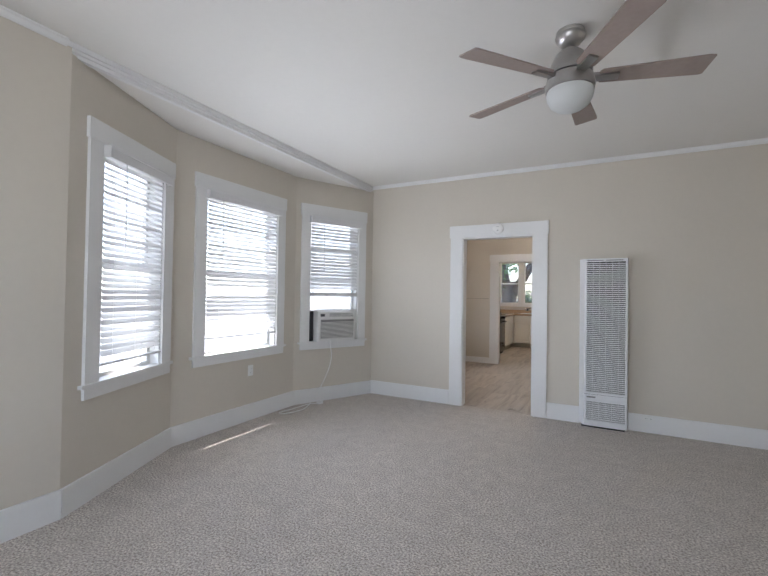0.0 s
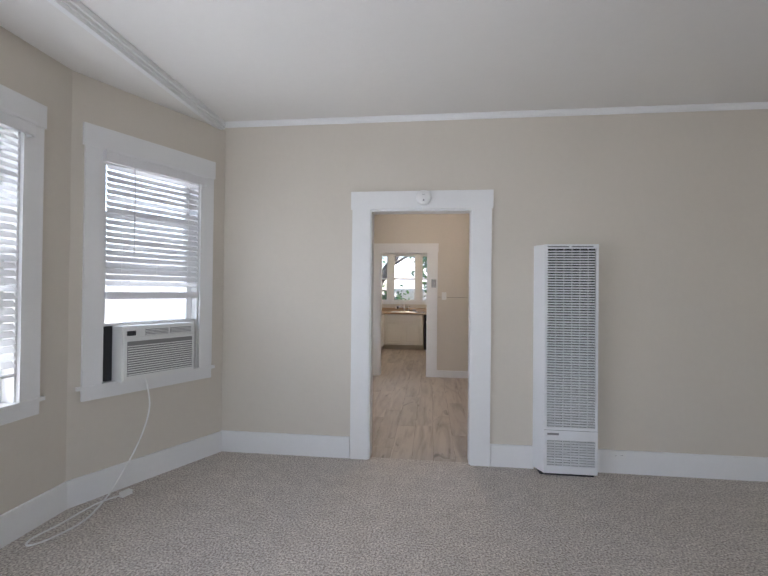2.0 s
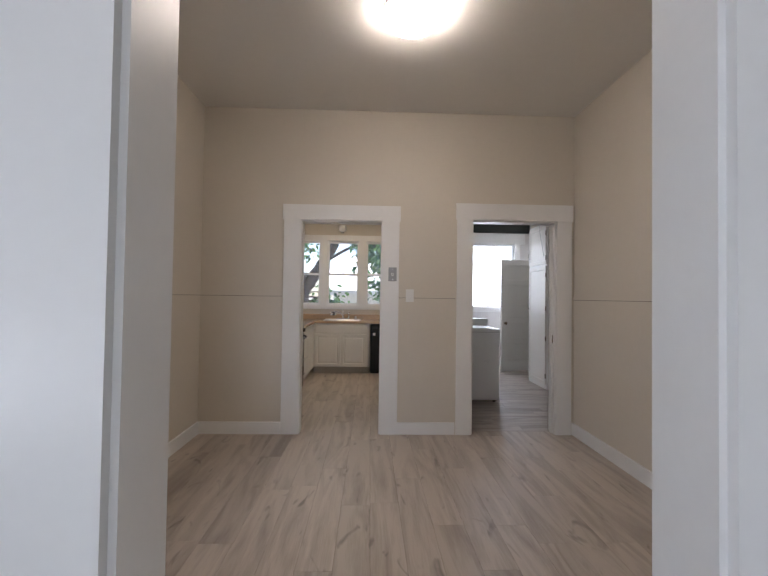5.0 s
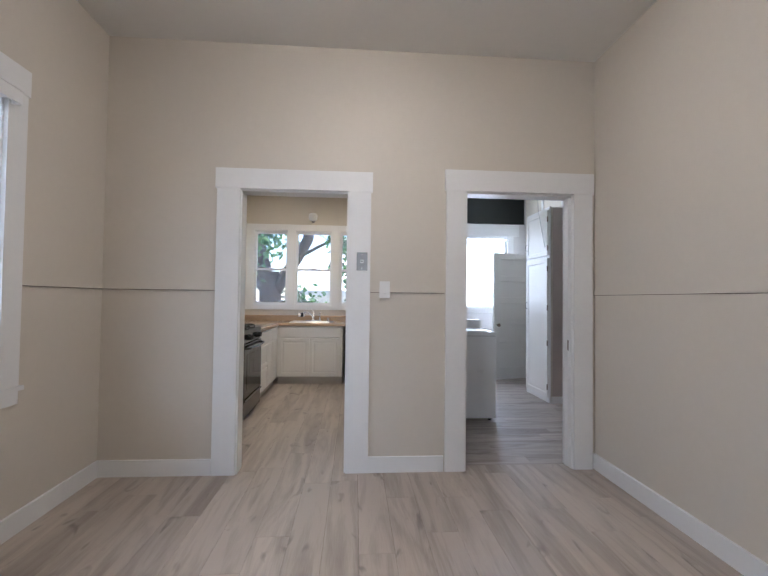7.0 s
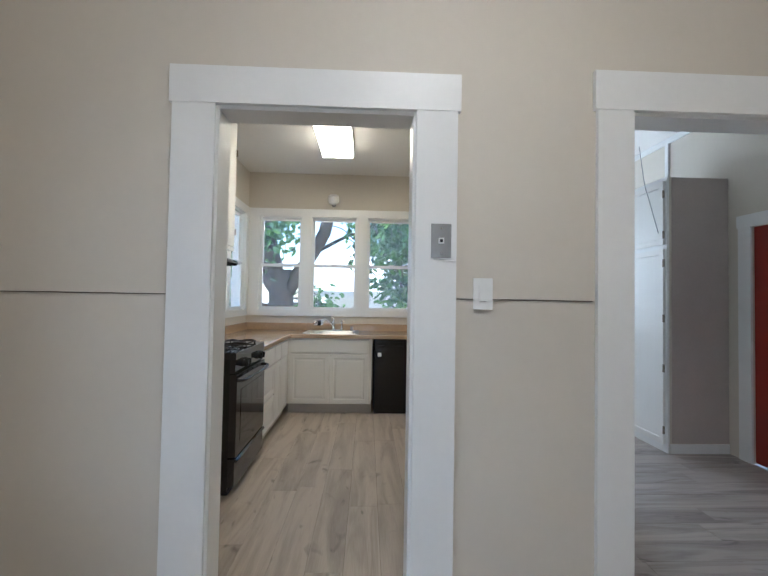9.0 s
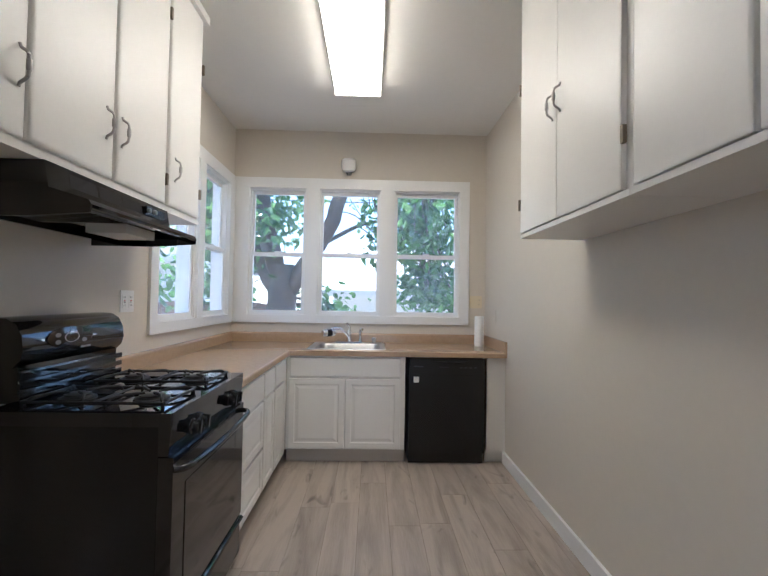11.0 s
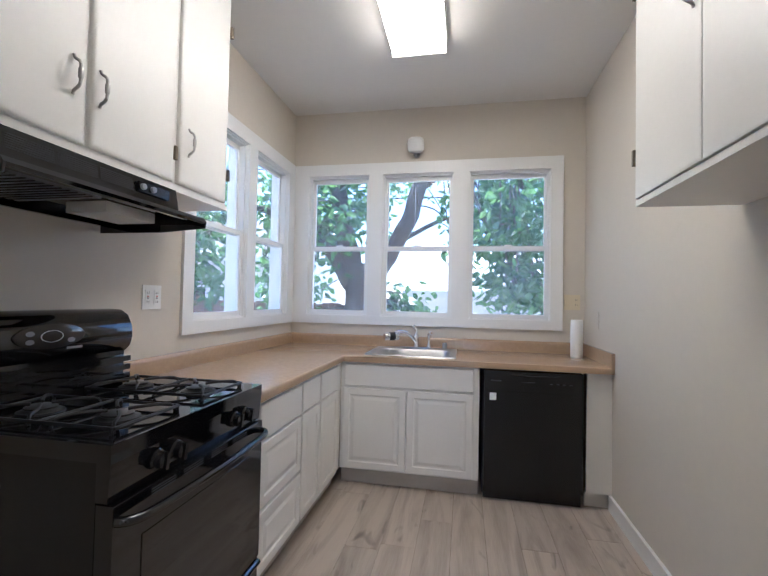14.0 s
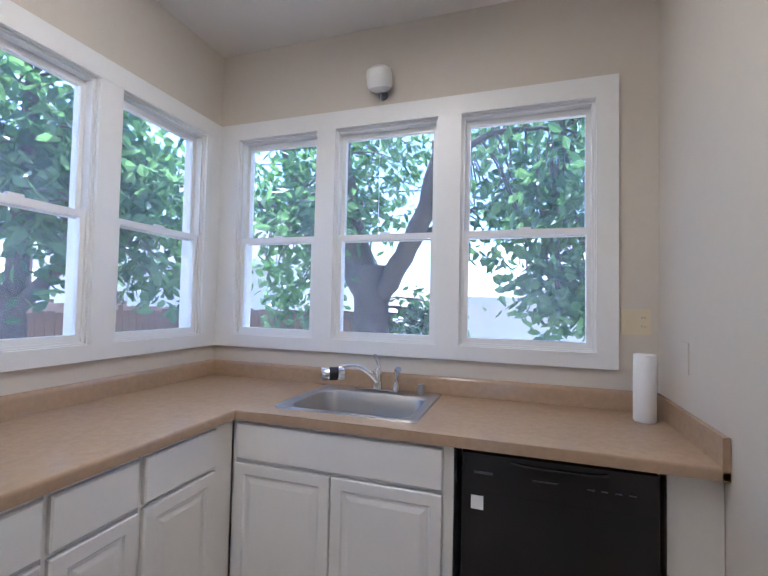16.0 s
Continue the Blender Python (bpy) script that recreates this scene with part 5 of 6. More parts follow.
    for dx, dz in ((-0.075, 0.012), (-0.075, -0.015), (0.07, -0.017)):
        part("button", lathe(bmesh.new(), [(0.014, 0.003), (0.014, 0.0058)], 20, pose(w * 0.42 + dx, 0.541, 1.165 + dz, 90, 0, 0) @ Matrix.Diagonal((1, 0.6, 1, 1))), MARKS, bg)
    slab("badge", bg, GREYMETAL, w * 0.5, w * 0.5 + 0.06, 0.5425, 0.5455, 1.115, 1.123, 0.0, "small grey badge")
    # burners and grates
    for bx in (0.19, w - 0.19):
        for by in (0.15, 0.42):
            bn = part("burner", lathe(bmesh.new(), [(0.062, 0.9505), (0.06, 0.957), (0.05, 0.958), (0.045, 0.962), (0.04, 0.964)], 28, pose(bx, by, 0)), IRON, ob, "", True)
            part("burner_cap", lathe(bmesh.new(), [(0.042, 0.964), (0.043, 0.969), (0.036, 0.973), (0.004, 0.973)], 28, pose(bx, by, 0)), BURNERCAP, bn, "", True)
        bm = bmesh.new()
        for by in (0.15, 0.42):
            for k in range(4):
                a = radians(45 + 90 * k)
                c, s = math.cos(a), math.sin(a)
                tube(bm, curve(((bx + 0.025 * c, by + 0.025 * s, 0.978), (bx + 0.09 * c, by + 0.09 * s, 0.980), (bx + 0.15 * c, by + 0.125 * s, 0.974), (bx + 0.165 * c, by + 0.14 * s, 0.951)), 4), 0.0052, 6)
        x0, x1 = bx - 0.125, bx + 0.125
        for y in (0.045, 0.285, 0.525):
            tube(bm, ((x0, y, 0.966), (x1, y, 0.966)), 0.0055, 6)
        for x in (x0, x1):
            tube(bm, ((x, 0.045, 0.966), (x, 0.525, 0.966)), 0.0055, 6)
            for y in (0.05, 0.52):
                tube(bm, ((x, y, 0.951), (x, y, 0.969)), 0.006, 6)
        part("grate", bm, IRON, ob, "black cast iron grate", True)
    return ob


gas_range()


def pull(parent, m, label="curved metal pull handle"):
    """A bow handle along z on a door that faces -y."""
    bm = tube(bmesh.new(), curve(((0, -0.001, -0.062), (0, -0.006, -0.05), (0, -0.026, -0.034), (0, -0.029, 0.0), (0, -0.026, 0.034), (0, -0.006, 0.05), (0, -0.001, 0.062)), 4), 0.0048, 8)
    bm.transform(m)
    h = part("handle", bm, NICKEL, parent, label, True)
    bm = lathe(bmesh.new(), [(0.006, -0.016), (0.0075, -0.012), (0.0075, 0.012), (0.006, 0.016)], 10, m @ pose(0, -0.029, 0))
    part("handle_grip", bm, NICKEL, h, "", True)


def upper_cabinet(name, m, w, depth, z0, z1, doors, label, hinges, edge=0.009):
    """A wall unit facing -y: box, flat overlay doors with rounded edges, pulls and hinges. doors: (x0, x1, z0, z1, handle x, handle z)."""
    ob = thing(name, m, label, "kitchen cabinet", "white kitchen wall cabinets")
    slab("carcass", ob, CABINET, 0, w, 0, depth - 0.001, z0, z1, 0.002)
    slab("bottom_lip", ob, CABINET, 0, w, -0.012, -0.0005, z0 + 0.0, z0 + 0.022, 0.003)
    for x0, x1, a, b, hx, hz in doors:
        bm = panelled(bmesh.new(), x0, x1, a, b, [(0.0, edge * 0.9), (edge * 0.33, edge * 0.33), (edge, 0.0), (edge + 0.011, 0.0)], 0.018, pose(0, -0.0185, 0))
        d = part("cabinet_door", bm, CABINET, ob, "", True)
        pull(d, pose(hx, -0.019, hz))
    for x, z in hinges:
        slab("hinge", ob, BRASS, x - 0.007, x + 0.007, -0.026, -0.0125, z - 0.028, z + 0.028, 0.002, "worn brass hinge")
    return ob


# over the stove: two doors and a narrow one; faces +x
upper_cabinet("wall_cabinet", pose(-2.03, 9.62, 0, 0, 0, 90), 1.037, 0.333, 1.745, 2.972,
              [(0.02, 0.21, 1.78, 2.93, 0.18, 1.98), (0.22, 0.618, 1.78, 2.93, 0.568, 1.98), (0.634, 1.027, 1.78, 2.93, 0.664, 1.98)],
              "white wall cabinet with flat doors above the range hood", [(1.0305, 1.90), (1.0305, 2.72)])
upper_cabinet("wall_cabinet", pose(-2.03, 10.658, 0, 0, 0, 90), 0.392, 0.333, 1.745, 2.972, [(0.018, 0.372, 1.78, 2.93, 0.074, 1.97)], "narrow white wall cabinet with one flat door beside the windows", [(0.38, 1.92), (0.38, 2.65)])
tagged(slab("trim", None, CABINET, -2.36, -1.99, 9.60, 11.065, 2.93, 2.9745, 0.006), "white strip over the wall cabinets", "moulding", "", "structure")
# right side, faces -x
upper_cabinet("wall_cabinet", pose(-0.217, 10.777, 0, 0, 0, -90), 0.927, 0.326, 1.665, 2.972,
              [(0.012, 0.438, 1.69, 2.93, 0.402, 2.18), (0.4395, 0.896, 1.69, 2.93, 0.472, 2.19)], "white wall cabinet with two flat doors and pulls", [(0.006, 1.84), (0.006, 2.45), (0.909, 1.86), (0.909, 2.6)], 0.003)
upper_cabinet("wall_cabinet", pose(-0.217, 9.848, 0, 0, 0, -90), 0.86, 0.326, 1.665, 2.972,
              [(0.025, 0.42, 1.69, 2.93, 0.385, 2.18), (0.432, 0.83, 1.69, 2.93, 0.47, 2.18)], "white wall cabinet with two flat doors near the doorway", [(0.014, 2.6)], 0.004)


def range_hood():
    """Faces -y in its own space; placed to face +x under the cabinet."""
    ob = thing("range_hood", pose(-2.36, 9.895, 0, 0, 0, 90), "black under-cabinet range hood above the stove", "range hood")
    w = 0.76
    # y: 0 at the wall, towards -y into the room
    shell = [(-0.002, 1.743), (-0.355, 1.743), (-0.37, 1.66), (-0.49, 1.625), (-0.50, 1.61), (-0.495, 1.60), (-0.478, 1.60), (-0.478, 1.61), (-0.36, 1.625), (-0.02, 1.625), (-0.02, 1.60), (-0.002, 1.60)]
    bm = bmesh.new()
    a, b = [bm.verts.new((0.006, y, z)) for y, z in shell], [bm.verts.new((w - 0.006, y, z)) for y, z in shell]
    for k in range(len(shell)):
        bm.faces.new((a[k], a[(k + 1) % len(shell)], b[(k + 1) % len(shell)], b[k]))
    bmesh.ops.recalc_face_normals(bm, faces=bm.faces)
    part("shell", bm, BLACK, ob)
    end = [(-0.002, 1.743), (-0.355, 1.743), (-0.37, 1.66), (-0.49, 1.625), (-0.50, 1.61), (-0.495, 1.585), (-0.30, 1.57), (-0.002, 1.57)]
    for x in (0.0, w - 0.006):
        bm = bmesh.new()
        a, b = [bm.verts.new((x, y, z)) for y, z in end], [bm.verts.new((x + 0.006, y, z)) for y, z in end]
        for k in range(len(end)):
            bm.faces.new((a[k], a[(k + 1) % len(end)], b[(k + 1) % len(end)], b[k]))
        bm.faces.new(a[::-1]), bm.faces.new(b)
        part("end_panel", bm, BLACK, ob)
    for k in range(7):
        z = 1.684 + k * 0.0065
        y = -0.3545 - (1.743 - z) * 0.18
        for x in (0.10, 0.245, 0.39):
            slab("vent_slot", ob, DARK, x, x + 0.135, y - 0.0012, y + 0.004, z, z + 0.0028)
    slab("switch_panel", ob, BLACKMAT, 0.545, 0.70, -0.372, -0.362, 1.688, 1.724, 0.001, "small black switch panel")
    for x in (0.56, 0.61):
        part("switch_knob", lathe(bmesh.new(), [(0.012, 0.0), (0.011, 0.01), (0.004, 0.011)], 16, pose(x, -0.372, 1.706, 90, 0, 0)), GREYMETAL, ob)
    slab("filter_mesh", ob, GREYMETAL, 0.04, 0.36, -0.40, -0.08, 1.612, 1.62, 0.0, "grey mesh grease filter")
    for k in range(12):
        slab("filter_rib", ob, IRON, 0.05 + k * 0.025, 0.054 + k * 0.025, -0.40, -0.08, 1.609, 1.612)
    bm = bevelled(box(bmesh.new(), 0.42, 0.64, -0.36, -0.20, 1.585, 1.622), 0.015, 2)
    part("light_lens", bm, WHITE, ob, "frosted light lens", True)
    return ob


range_hood()

ob = thing("ceiling_light", (-1.14, 11.11, 2.975), "lit wrap-around fluorescent ceiling light", "ceiling light")
slab("end_cap", ob, WHITE, -0.175, 0.175, -0.66, -0.645, -0.095, -0.001, 0.004)
slab("end_cap", ob, WHITE, -0.175, 0.175, 0.645, 0.66, -0.095, -0.001, 0.004)
slab("pan", ob, WHITE, -0.15, 0.15, -0.645, 0.645, -0.02, -0.001)
# side strips added to hold the diffuser's glow off the ceiling
for x in (-0.178, 0.174):
    slab("light_shield", ob, WHITE, x, x + 0.004, -0.645, 0.645, -0.045, -0.001)
prof = [(-0.17, -0.018), (-0.172, -0.06), (-0.16, -0.082), (-0.12, -0.092), (0.12, -0.092), (0.16, -0.082), (0.172, -0.06), (0.17, -0.018)]
part("diffuser", extrude_profile(bmesh.new(), prof, 1.288, pose(0, -0.644, 0)), FLUOR, ob, "glowing prismatic diffuser", True)

ob = thing("ceiling_vent", (-1.59, 10.63, 2.975), "white louvred ceiling vent", "vent")
slab("frame", ob, WHITE, -0.14, 0.14, -0.09, 0.09, -0.008, -0.0005, 0.002)
for k in range(10):
    slab("slat", ob, MARKS, -0.115 + k * 0.024, -0.105 + k * 0.024, -0.07, 0.07, -0.0105, -0.0075)

ob = thing("wall_lamp", (-1.25, 12.69, 2.615), "small white glass wall lamp with a pull cord, unlit", "wall lamp")
part("mount", lathe(bmesh.new(), [(0.028, 0.0), (0.028, 0.012), (0.012, 0.02), (0.012, 0.05)], 20, pose(0, -0.001, -0.05, 90, 0, 0)), GREYMETAL, ob, "", True)
part("shade", lathe(bmesh.new(), [(0.062, -0.04), (0.07, -0.025), (0.072, 0.025), (0.066, 0.055), (0.04, 0.072), (0.003, 0.076)], 32, pose(0, -0.075, 0, 18, 0, 0)), WHITE, ob, "", True)
part("lens", lathe(bmesh.new(), [(0.062, -0.039), (0.054, -0.05), (0.03, -0.058), (0.003, -0.06)], 32, pose(0, -0.075, 0, 18, 0, 0)), LITMARK, ob, "grey lens ring", True)
part("cord", tube(bmesh.new(), ((0, -0.045, -0.06), (0.002, -0.048, -0.5), (0, -0.046, -1.02)), 0.0014, 6), WHITE, ob, "thin white pull cord")

ob = plate("wall_outlet", frame_of((-2.365, 10.965), (-2.365, 12)) @ pose(0, 0, 1.30), 0.125, 0.12, WHITE, "white double-gang socket plate above the worktop", "outlet", "")
for dx in (-0.03, 0.03):
    r = slab("receptacle", ob, WHITE, dx - 0.018, dx + 0.018, -0.0085, -0.005, -0.035, 0.035, 0.001)
    for dz in (-0.022, 0.022):
        for e in (-0.006, 0.006):
            slab("slot", r, DARK, dx + e - 0.001, dx + e + 0.001, -0.0092, -0.008, dz - 0.005, dz + 0.005)
    slab("test_button", r, REDBTN, dx - 0.006, dx + 0.006, -0.0095, -0.008, 0.002, 0.007)
    slab("test_button", r, DARK, dx - 0.006, dx + 0.006, -0.0095, -0.008, -0.007, -0.002)
ob = plate("wall_outlet", pose(0.015, 12.69, 1.32), 0.12, 0.12, IVORY, "ivory double-gang switch and socket plate by the window", "outlet", "")
slab("toggle", ob, IVORY, -0.035, -0.027, -0.016, -0.005, -0.012, 0.012, 0.001)
for dz in (-0.02, 0.02):
    slab("receptacle", ob, IVORY, 0.015, 0.045, -0.0085, -0.005, dz - 0.014, dz + 0.014, 0.002)
    for e in (0.024, 0.036):
        slab("slot", ob, DARK, e - 0.001, e + 0.001, -0.0095, -0.008, dz - 0.005, dz + 0.005)
plate("wall_plate", frame_of((0.11, 12.365), (0.11, 11)) @ pose(0, 0, 1.197), 0.075, 0.12, WALL, "blank wall plate painted over in wall beige", "wall plate", "")

# ---- outside ----
PALEROOF = mat("pale_roof", (0.66, 0.65, 0.63), 0.8, vary=0.06, scale=4)
bm = bmesh.new()
box(bm, -300, 300, -300, 600, -0.9, -0.55)
tagged(part("ground", bm, GRASS), "dry earthy back yard ground", "ground", "", "structure")


def tree(at, label, limbs, leaves, spread, seed, low):
    """Trunk and limbs from tapering bars, crown of single pointed leaves in drooping clusters."""
    rnd = random.Random(seed)
    ob = thing("tree", at, label, "tree")
    trunk = bmesh.new()
    tips = []
    for pts, radii in limbs:
        line = curve(pts, 5)
        rr = [radii[0] + (radii[1] - radii[0]) * (k / (len(line) - 1)) for k in range(len(line))]
        line = [p + Vector((rnd.uniform(-1, 1), rnd.uniform(-1, 1), 0)) * 0.02 for p in line]
        tube(trunk, line, 0.1, 12, rr)
        tips += line[len(line) // 3:]
    twigs = bmesh.new()
    anchor = []
    for c, r, n in spread:
        for _ in range(n):
            v = Vector((rnd.gauss(0, 1), rnd.gauss(0, 1), rnd.gauss(0, 0.8))).normalized() * r * rnd.uniform(0.35, 1.0)
            p = Vector(c) + v
            if p.z < low + rnd.uniform(0, 0.5):
                continue
            anchor.append(p)
            if rnd.random() < 0.35 and tips:
                t = min(tips, key=lambda q: (q - p).length)
                if (t - p).length < 2.6:
                    tube(twigs, curve((t, (t + p) / 2 + Vector((0, 0, 0.12)), p), 3), 0.012, 5)
    part("trunk", trunk, BARK, ob, "rough grey-brown bark", True)
    if len(twigs.verts):
        part("twigs", twigs, BARK, ob)
    verts, faces = [], []
    for p in anchor:
        for _ in range(leaves):
            q = p + Vector((rnd.gauss(0, 0.19), rnd.gauss(0, 0.19), rnd.gauss(0, 0.16)))
            ln, wd = rnd.uniform(0.12, 0.23), rnd.uniform(0.032, 0.055)
            d = Vector((rnd.gauss(0, 0.8), rnd.gauss(0, 0.8), rnd.uniform(-1.3, 0.1))).normalized()
            s = d.cross(Vector((rnd.gauss(0, 1), rnd.gauss(0, 1), rnd.gauss(0, 1)))).normalized()
            nn = d.cross(s) * 0.25
            k = len(verts)
            verts += [tuple(q), tuple(q + d * ln * 0.35 + s * wd + nn * wd), tuple(q + d * ln * 0.75 + s * wd * 0.7 + nn * wd), tuple(q + d * ln), tuple(q + d * ln * 0.75 - s * wd * 0.7 + nn * wd), tuple(q + d * ln * 0.35 - s * wd + nn * wd), tuple(q + d * ln * 0.5)]
            faces += [(k, k + 1, k + 6), (k + 1, k + 2, k + 6), (k + 2, k + 3, k + 6), (k + 3, k + 4, k + 6), (k + 4, k + 5, k + 6), (k + 5, k, k + 6)]
    me = bpy.data.meshes.new("crown")
    me.from_pydata(verts, [], faces)
    me.materials.append(LEAF)
    cr = new("crown", me)
    cr.parent = ob
    tagged(cr, "long glossy drooping green leaves", "", "", "stuff")
    return ob


T = (-2.75, 16.6, -0.6)
tree(T, "broad old tree with forked trunk and long drooping leaves",
     [(((0, 0, -0.1), (0.02, 0, 0.9), (0.03, 0.0, 1.7), (0.0, 0, 2.55)), (0.32, 0.26)),
      (((-0.1, 0, 2.2), (-0.65, 0.0, 3.05), (-1.5, 0.1, 4.3), (-1.9, 0.1, 5.8)), (0.22, 0.08)),
      (((-0.05, 0, 2.3), (-0.3, -0.2, 3.5), (-0.4, -0.3, 4.5), (-0.3, -0.3, 5.8)), (0.2, 0.08)),
      (((0.1, 0, 2.0), (0.5, -0.1, 2.55), (0.95, -0.5, 3.2), (1.25, -0.9, 3.9), (1.4, -1.2, 4.7), (1.6, -1.4, 6.0)), (0.18, 0.075)),
      (((0.8, -0.4, 2.9), (1.6, 0.1, 3.4), (2.6, 0.2, 3.5)), (0.05, 0.02)),
      (((1.2, -0.8, 3.7), (1.9, -0.9, 4.1), (2.7, -0.8, 4.1)), (0.06, 0.02)),
      (((-0.9, 0.1, 3.3), (-1.7, -0.5, 3.5), (-3.0, -1.2, 3.8)), (0.09, 0.03))],
     9, [((-0.9, 0.2, 3.9), 1.4, 187), ((0.3, 0.8, 5.2), 1.7, 137), ((2.5, -0.6, 3.3), 1.0, 150), ((2.6, -0.2, 4.4), 1.2, 100), ((-2.6, -1.6, 3.3), 1.3, 137), ((-3.0, -3.0, 3.7), 1.3, 137), ((-1.6, 0.6, 2.2), 0.8, 50), ((2.75, -0.9, 2.2), 0.6, 75), ((0.6, 0.5, 1.3), 0.45, 27), ((-0.5, -0.9, 3.1), 0.9, 40), ((0.75, 0.6, 1.7), 0.5, 34)], 4, 1.0)
tree((-5.3, 13.2, -0.6), "leafy tree beside the kitchen windows",
     [(((0, 0, -0.1), (0.05, 0.05, 1.2), (-0.05, 0.1, 2.4), (0.1, 0.1, 4.2)), (0.16, 0.06)),
      (((0, 0.05, 1.8), (0.5, 0.4, 2.6), (0.8, 0.5, 3.4)), (0.08, 0.03)),
      (((0, 0.05, 1.9), (-0.3, -0.7, 2.8), (-0.4, -1.0, 3.6)), (0.08, 0.03))],
     9, [((0.4, 0.4, 3.0), 1.1, 100), ((0.3, -0.9, 3.2), 1.1, 84), ((0.9, 0.9, 2.2), 0.6, 22), ((-0.5, 1.4, 3.6), 1.2, 75), ((0.2, 0.0, 4.4), 1.2, 62)], 9, 1.7)


def house(at, w, d, h, ridge, label, windows, roofing):
    """A small neighbouring house: lapped siding, pitched roof with eaves, windows."""
    ob = thing("house", at, label, "house", "neighbouring houses")
    slab("wall", ob, SIDING, 0, w, 0, d, -0.1, h)
    n = int(h / 0.18)
    bm = bmesh.new()
    for k in range(n):
        z = k * 0.18
        v = [bm.verts.new(p) for p in ((0, -0.003, z + 0.18), (w, -0.003, z + 0.18), (w, -0.022, z), (0, -0.022, z), (0, -0.001, z), (w, -0.001, z))]
        bm.faces.new((v[0], v[1], v[2], v[3])), bm.faces.new((v[3], v[2], v[5], v[4]))
    tagged(part("siding", bm, SIDING, ob), "", "", "", "stuff")
    bm = bmesh.new()
    prof = [(-0.5, h - 0.15), (d / 2, ridge), (d + 0.5, h - 0.15), (d + 0.5, h - 0.02), (d / 2, ridge + 0.14), (-0.5, h - 0.02)]
    a, b = [bm.verts.new((-0.3, y, z)) for y, z in prof], [bm.verts.new((w + 0.3, y, z)) for y, z in prof]
    for k in range(6):
        bm.faces.new((a[k], a[(k + 1) % 6], b[(k + 1) % 6], b[k]))
    bm.faces.new(a), bm.faces.new(b[::-1])
    part("roof", bm, roofing, ob, "sunlit pitched roof")
    slab("fascia", ob, TRIM, -0.3, w + 0.3, -0.53, -0.505, h - 0.17, h)
    bm = bmesh.new()
    for x in (0.0, w):
        v = [bm.verts.new(p) for p in ((x, 0, h), (x, d, h), (x, d / 2, ridge))]
        bm.faces.new(v)
    part("gable", bm, SIDING, ob)
    for x, z, ww, hh in windows:
        wi = slab("window", ob, TRIM, x, x + ww, -0.05, -0.023, z, z + hh, 0.004)
        slab("pane", wi, OVENGLASS, x + 0.08, x + ww - 0.08, -0.053, -0.0505, z + 0.08, z + hh - 0.08)
        slab("sill", wi, TRIM, x - 0.05, x + ww + 0.05, -0.1, -0.051, z - 0.06, z)
    return ob


house((-2.05, 20.0, -0.55), 9.0, 7.0, 2.1, 3.6, "low white sided outbuilding with a pale roof behind the yard", [(5.5, 0.8, 1.0, 1.0)], PALEROOF)
house((-16.5, 20.5, -0.55), 10.0, 7.0, 3.0, 4.9, "pale sided house with a grey shingle roof beyond the fence", [(3.0, 1.0, 1.1, 1.2), (7.0, 1.0, 1.1, 1.2)], ROOFING)


def board_fence(name, p, q, h, label):
    """Upright boards, shared mesh, on posts and rails."""
    p, q = Vector(p), Vector(q)
    ln = (q - p).length
    m = Matrix.Translation(p) @ pose(0, 0, 0, 0, 0, math.degrees(math.atan2(q.y - p.y, q.x - p.x)))
    ob = thing(name, m, label, "fence")
    me = mesh_of("board", box(bmesh.new(), 0.003, 0.137, -0.01, 0.01, 0.02, h), FENCEWOOD)
    for k in range(int(ln / 0.14)):
        b = new("board", me)
        b.parent = ob
        b.matrix_basis = pose(k * 0.14, random.uniform(-0.004, 0.004), random.uniform(-0.02, 0.02))
    for z in (0.4, h - 0.3):
        slab("rail", ob, FENCEWOOD, 0, ln, 0.011, 0.05, z, z + 0.09)
    for k in range(int(ln / 2.4) + 1):
        slab("post", ob, FENCEWOOD, k * 2.4, k * 2.4 + 0.09, 0.05, 0.14, 0, h + 0.1)
    return ob


board_fence("fence", (-14.0, 17.6, -0.55), (-2.6, 17.6, -0.55), 1.75, "weathered brown board fence along the yard")
board_fence("fence", (-7.2, 4.0, -0.55), (-7.2, 17.5, -0.55), 1.7, "weathered brown board fence beside the house")

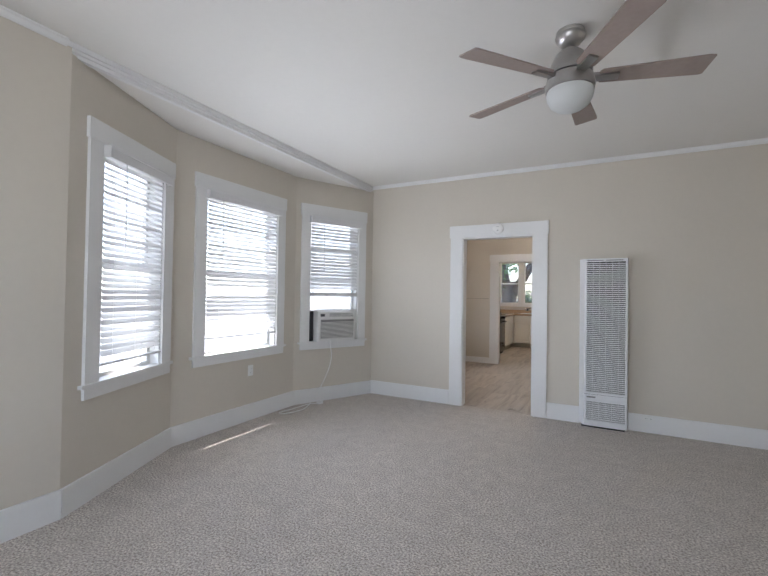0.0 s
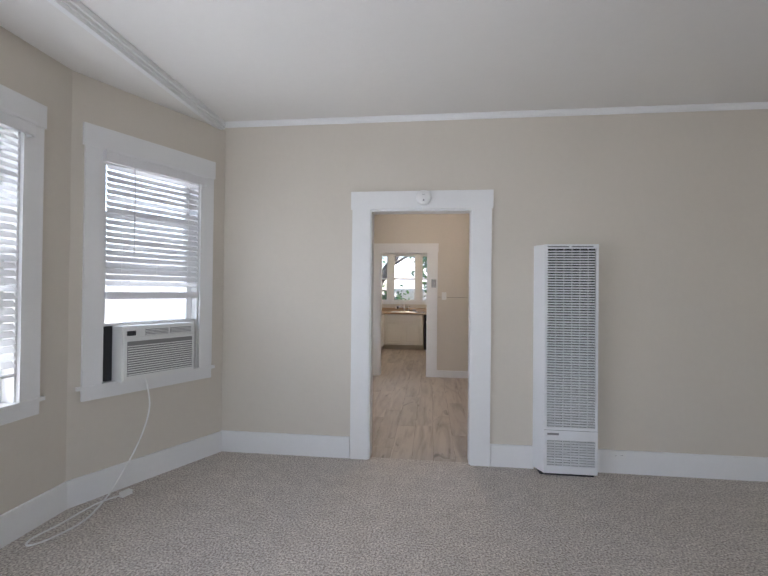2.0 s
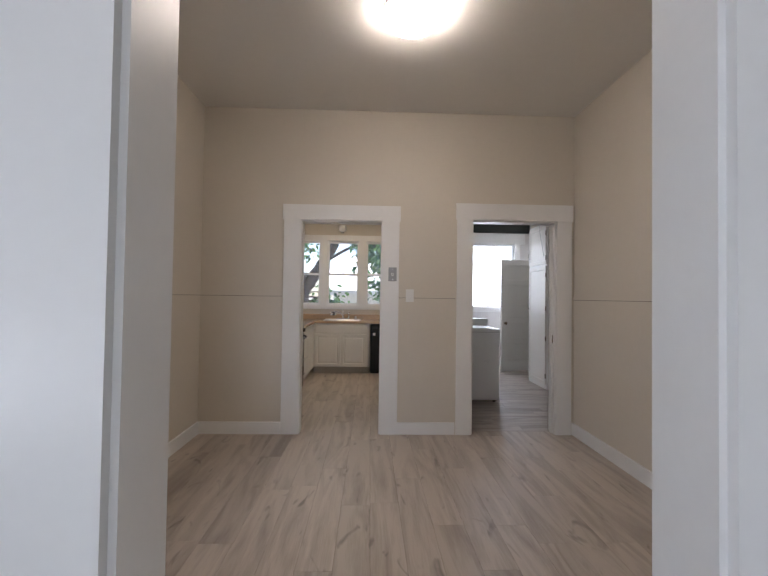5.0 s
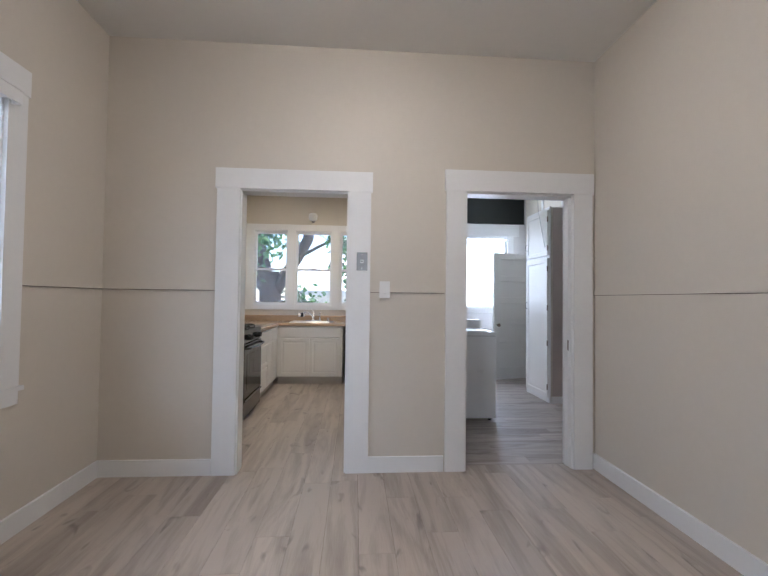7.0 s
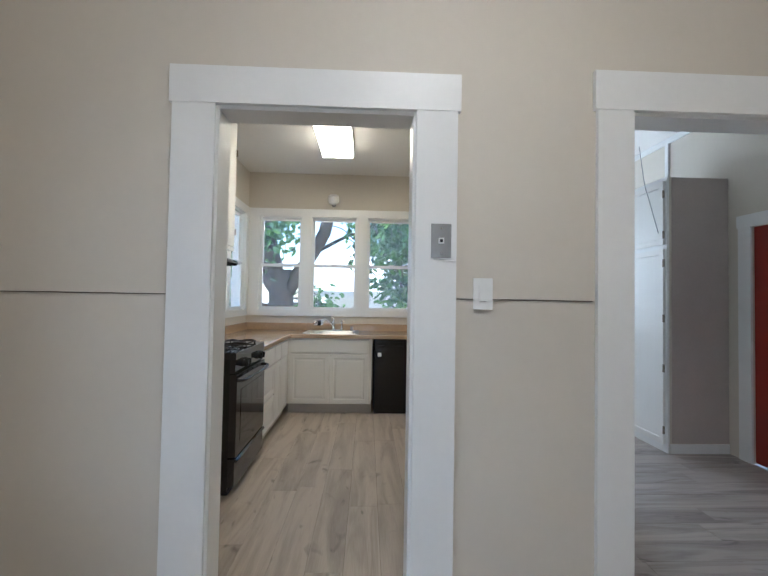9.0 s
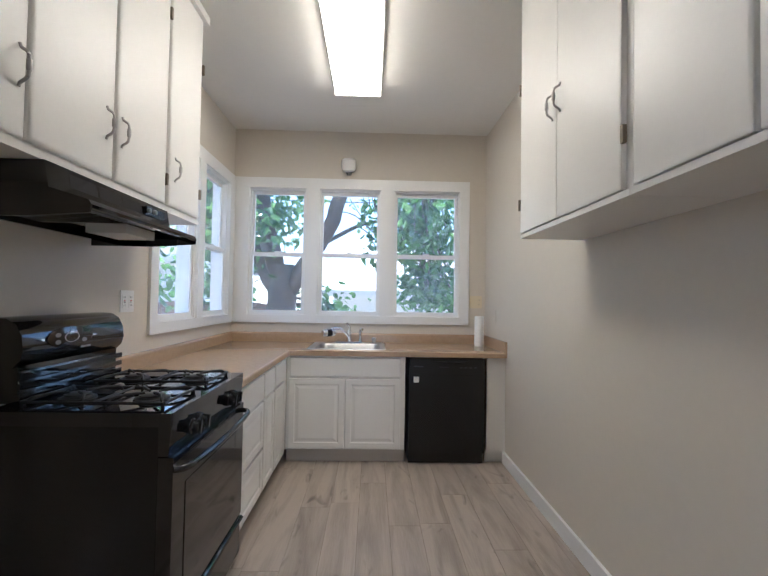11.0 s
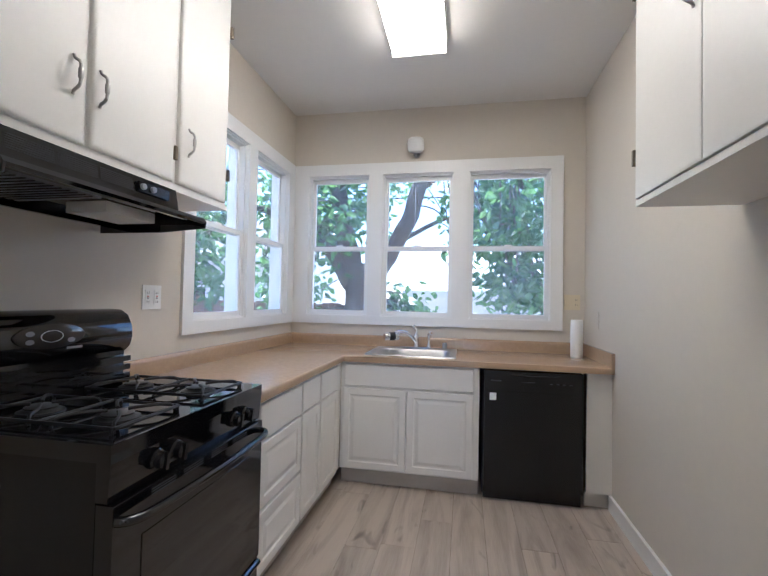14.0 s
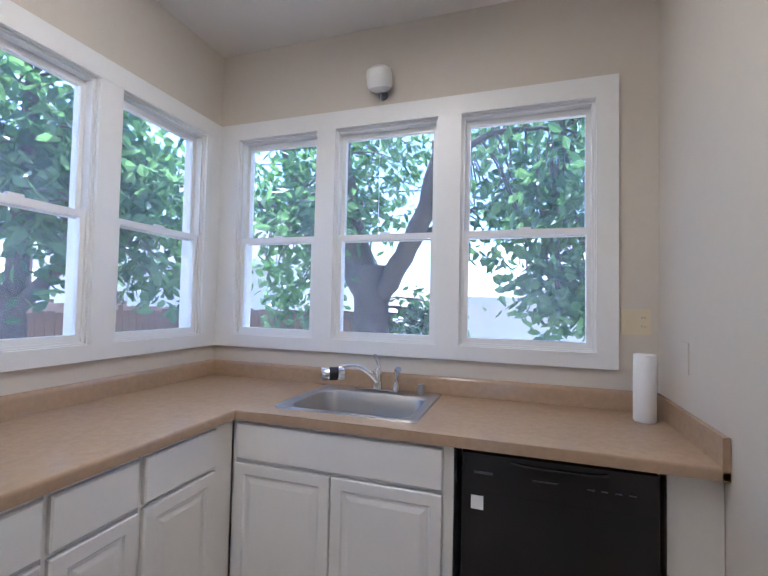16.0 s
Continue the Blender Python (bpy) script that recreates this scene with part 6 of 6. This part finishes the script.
for z, y in ((4.3, 18.2), (3.7, 18.4)):
    bm = tube(bmesh.new(), curve(((-13.5, y, z + 0.5), (-7, y, z + 0.1), (-1, y, z - 0.1), (7, y, z + 0.3)), 8), 0.014, 6)
    ob = tagged(part("power_line", bm, DARK), "thin dark overhead wire between two poles across the yard", "cable", "overhead wires")
for x in (-13.5, 7.0):
    ob = thing("utility_pole", (x, 18.3, -0.55), "weathered wooden utility pole carrying two wires", "utility pole", "utility poles")
    part("pole", lathe(bmesh.new(), [(0.14, 0.0), (0.11, 6.2)], 14), FENCEWOOD, ob, "", True)
    slab("crossarm", ob, FENCEWOOD, -0.06, 0.06, -0.8, 0.8, 5.7, 5.82)

# ---- floor pieces ----


def planks(name, x0, x1, y0, y1, along_y, material, label, seed, width=0.185, length=1.22, stop=None):
    """Staggered laminate planks on a dark base."""
    rnd = random.Random(seed)
    ob = thing(name, (0, 0, 0), label, "floor", "", "structure")
    if stop:  # columns past x = stop[0] end at y = stop[1]
        slab("underlay", ob, JOINT_SHADE, x0, stop[0], y0, y1, -0.12, -0.0022)
        slab("underlay", ob, JOINT_SHADE, stop[0], x1, y0, stop[1], -0.12, -0.0022)
    else:
        slab("underlay", ob, JOINT_SHADE, x0, x1, y0, y1, -0.12, -0.0022)
    meshes = {}
    a0, a1, b0, b1 = (x0, x1, y0, y1) if along_y else (y0, y1, x0, x1)
    k = 0
    u = a0
    while u < a1 - 1e-6:
        ue = min(u + width, a1)
        if stop and u > stop[0] - 0.05:
            b1 = stop[1]
        v = b0 - rnd.uniform(0.05, length - 0.05)
        while v < b1 - 1e-6:
            c, d = max(v, b0), min(v + length, b1)
            if d - c > 0.01:
                key = (round(ue - u, 4), round(d - c, 4))
                g = 0.0009
                if key not in meshes:
                    if along_y:
                        meshes[key] = mesh_of("plank", box(bmesh.new(), g, ue - u - g, g, d - c - g, -0.008, 0.0), material)
                    else:
                        meshes[key] = mesh_of("plank", box(bmesh.new(), g, d - c - g, g, ue - u - g, -0.008, 0.0), material)
                p = new("plank", meshes[key])
                p.parent = ob
                p.location = (u, c, 0) if along_y else (c, u, 0)
            v += length
        u = ue
    return ob


planks("floor_dining", -2.36, 1.32, 5.345, 12.69, True, PLANK, "pale grey-brown oak laminate planks through dining room and kitchen", 3, stop=(0.229, 8.93))
planks("floor_laundry", 0.23, 2.48, 8.93, 12.92, False, PLANK_X, "darker grey laminate planks in the laundry", 12)
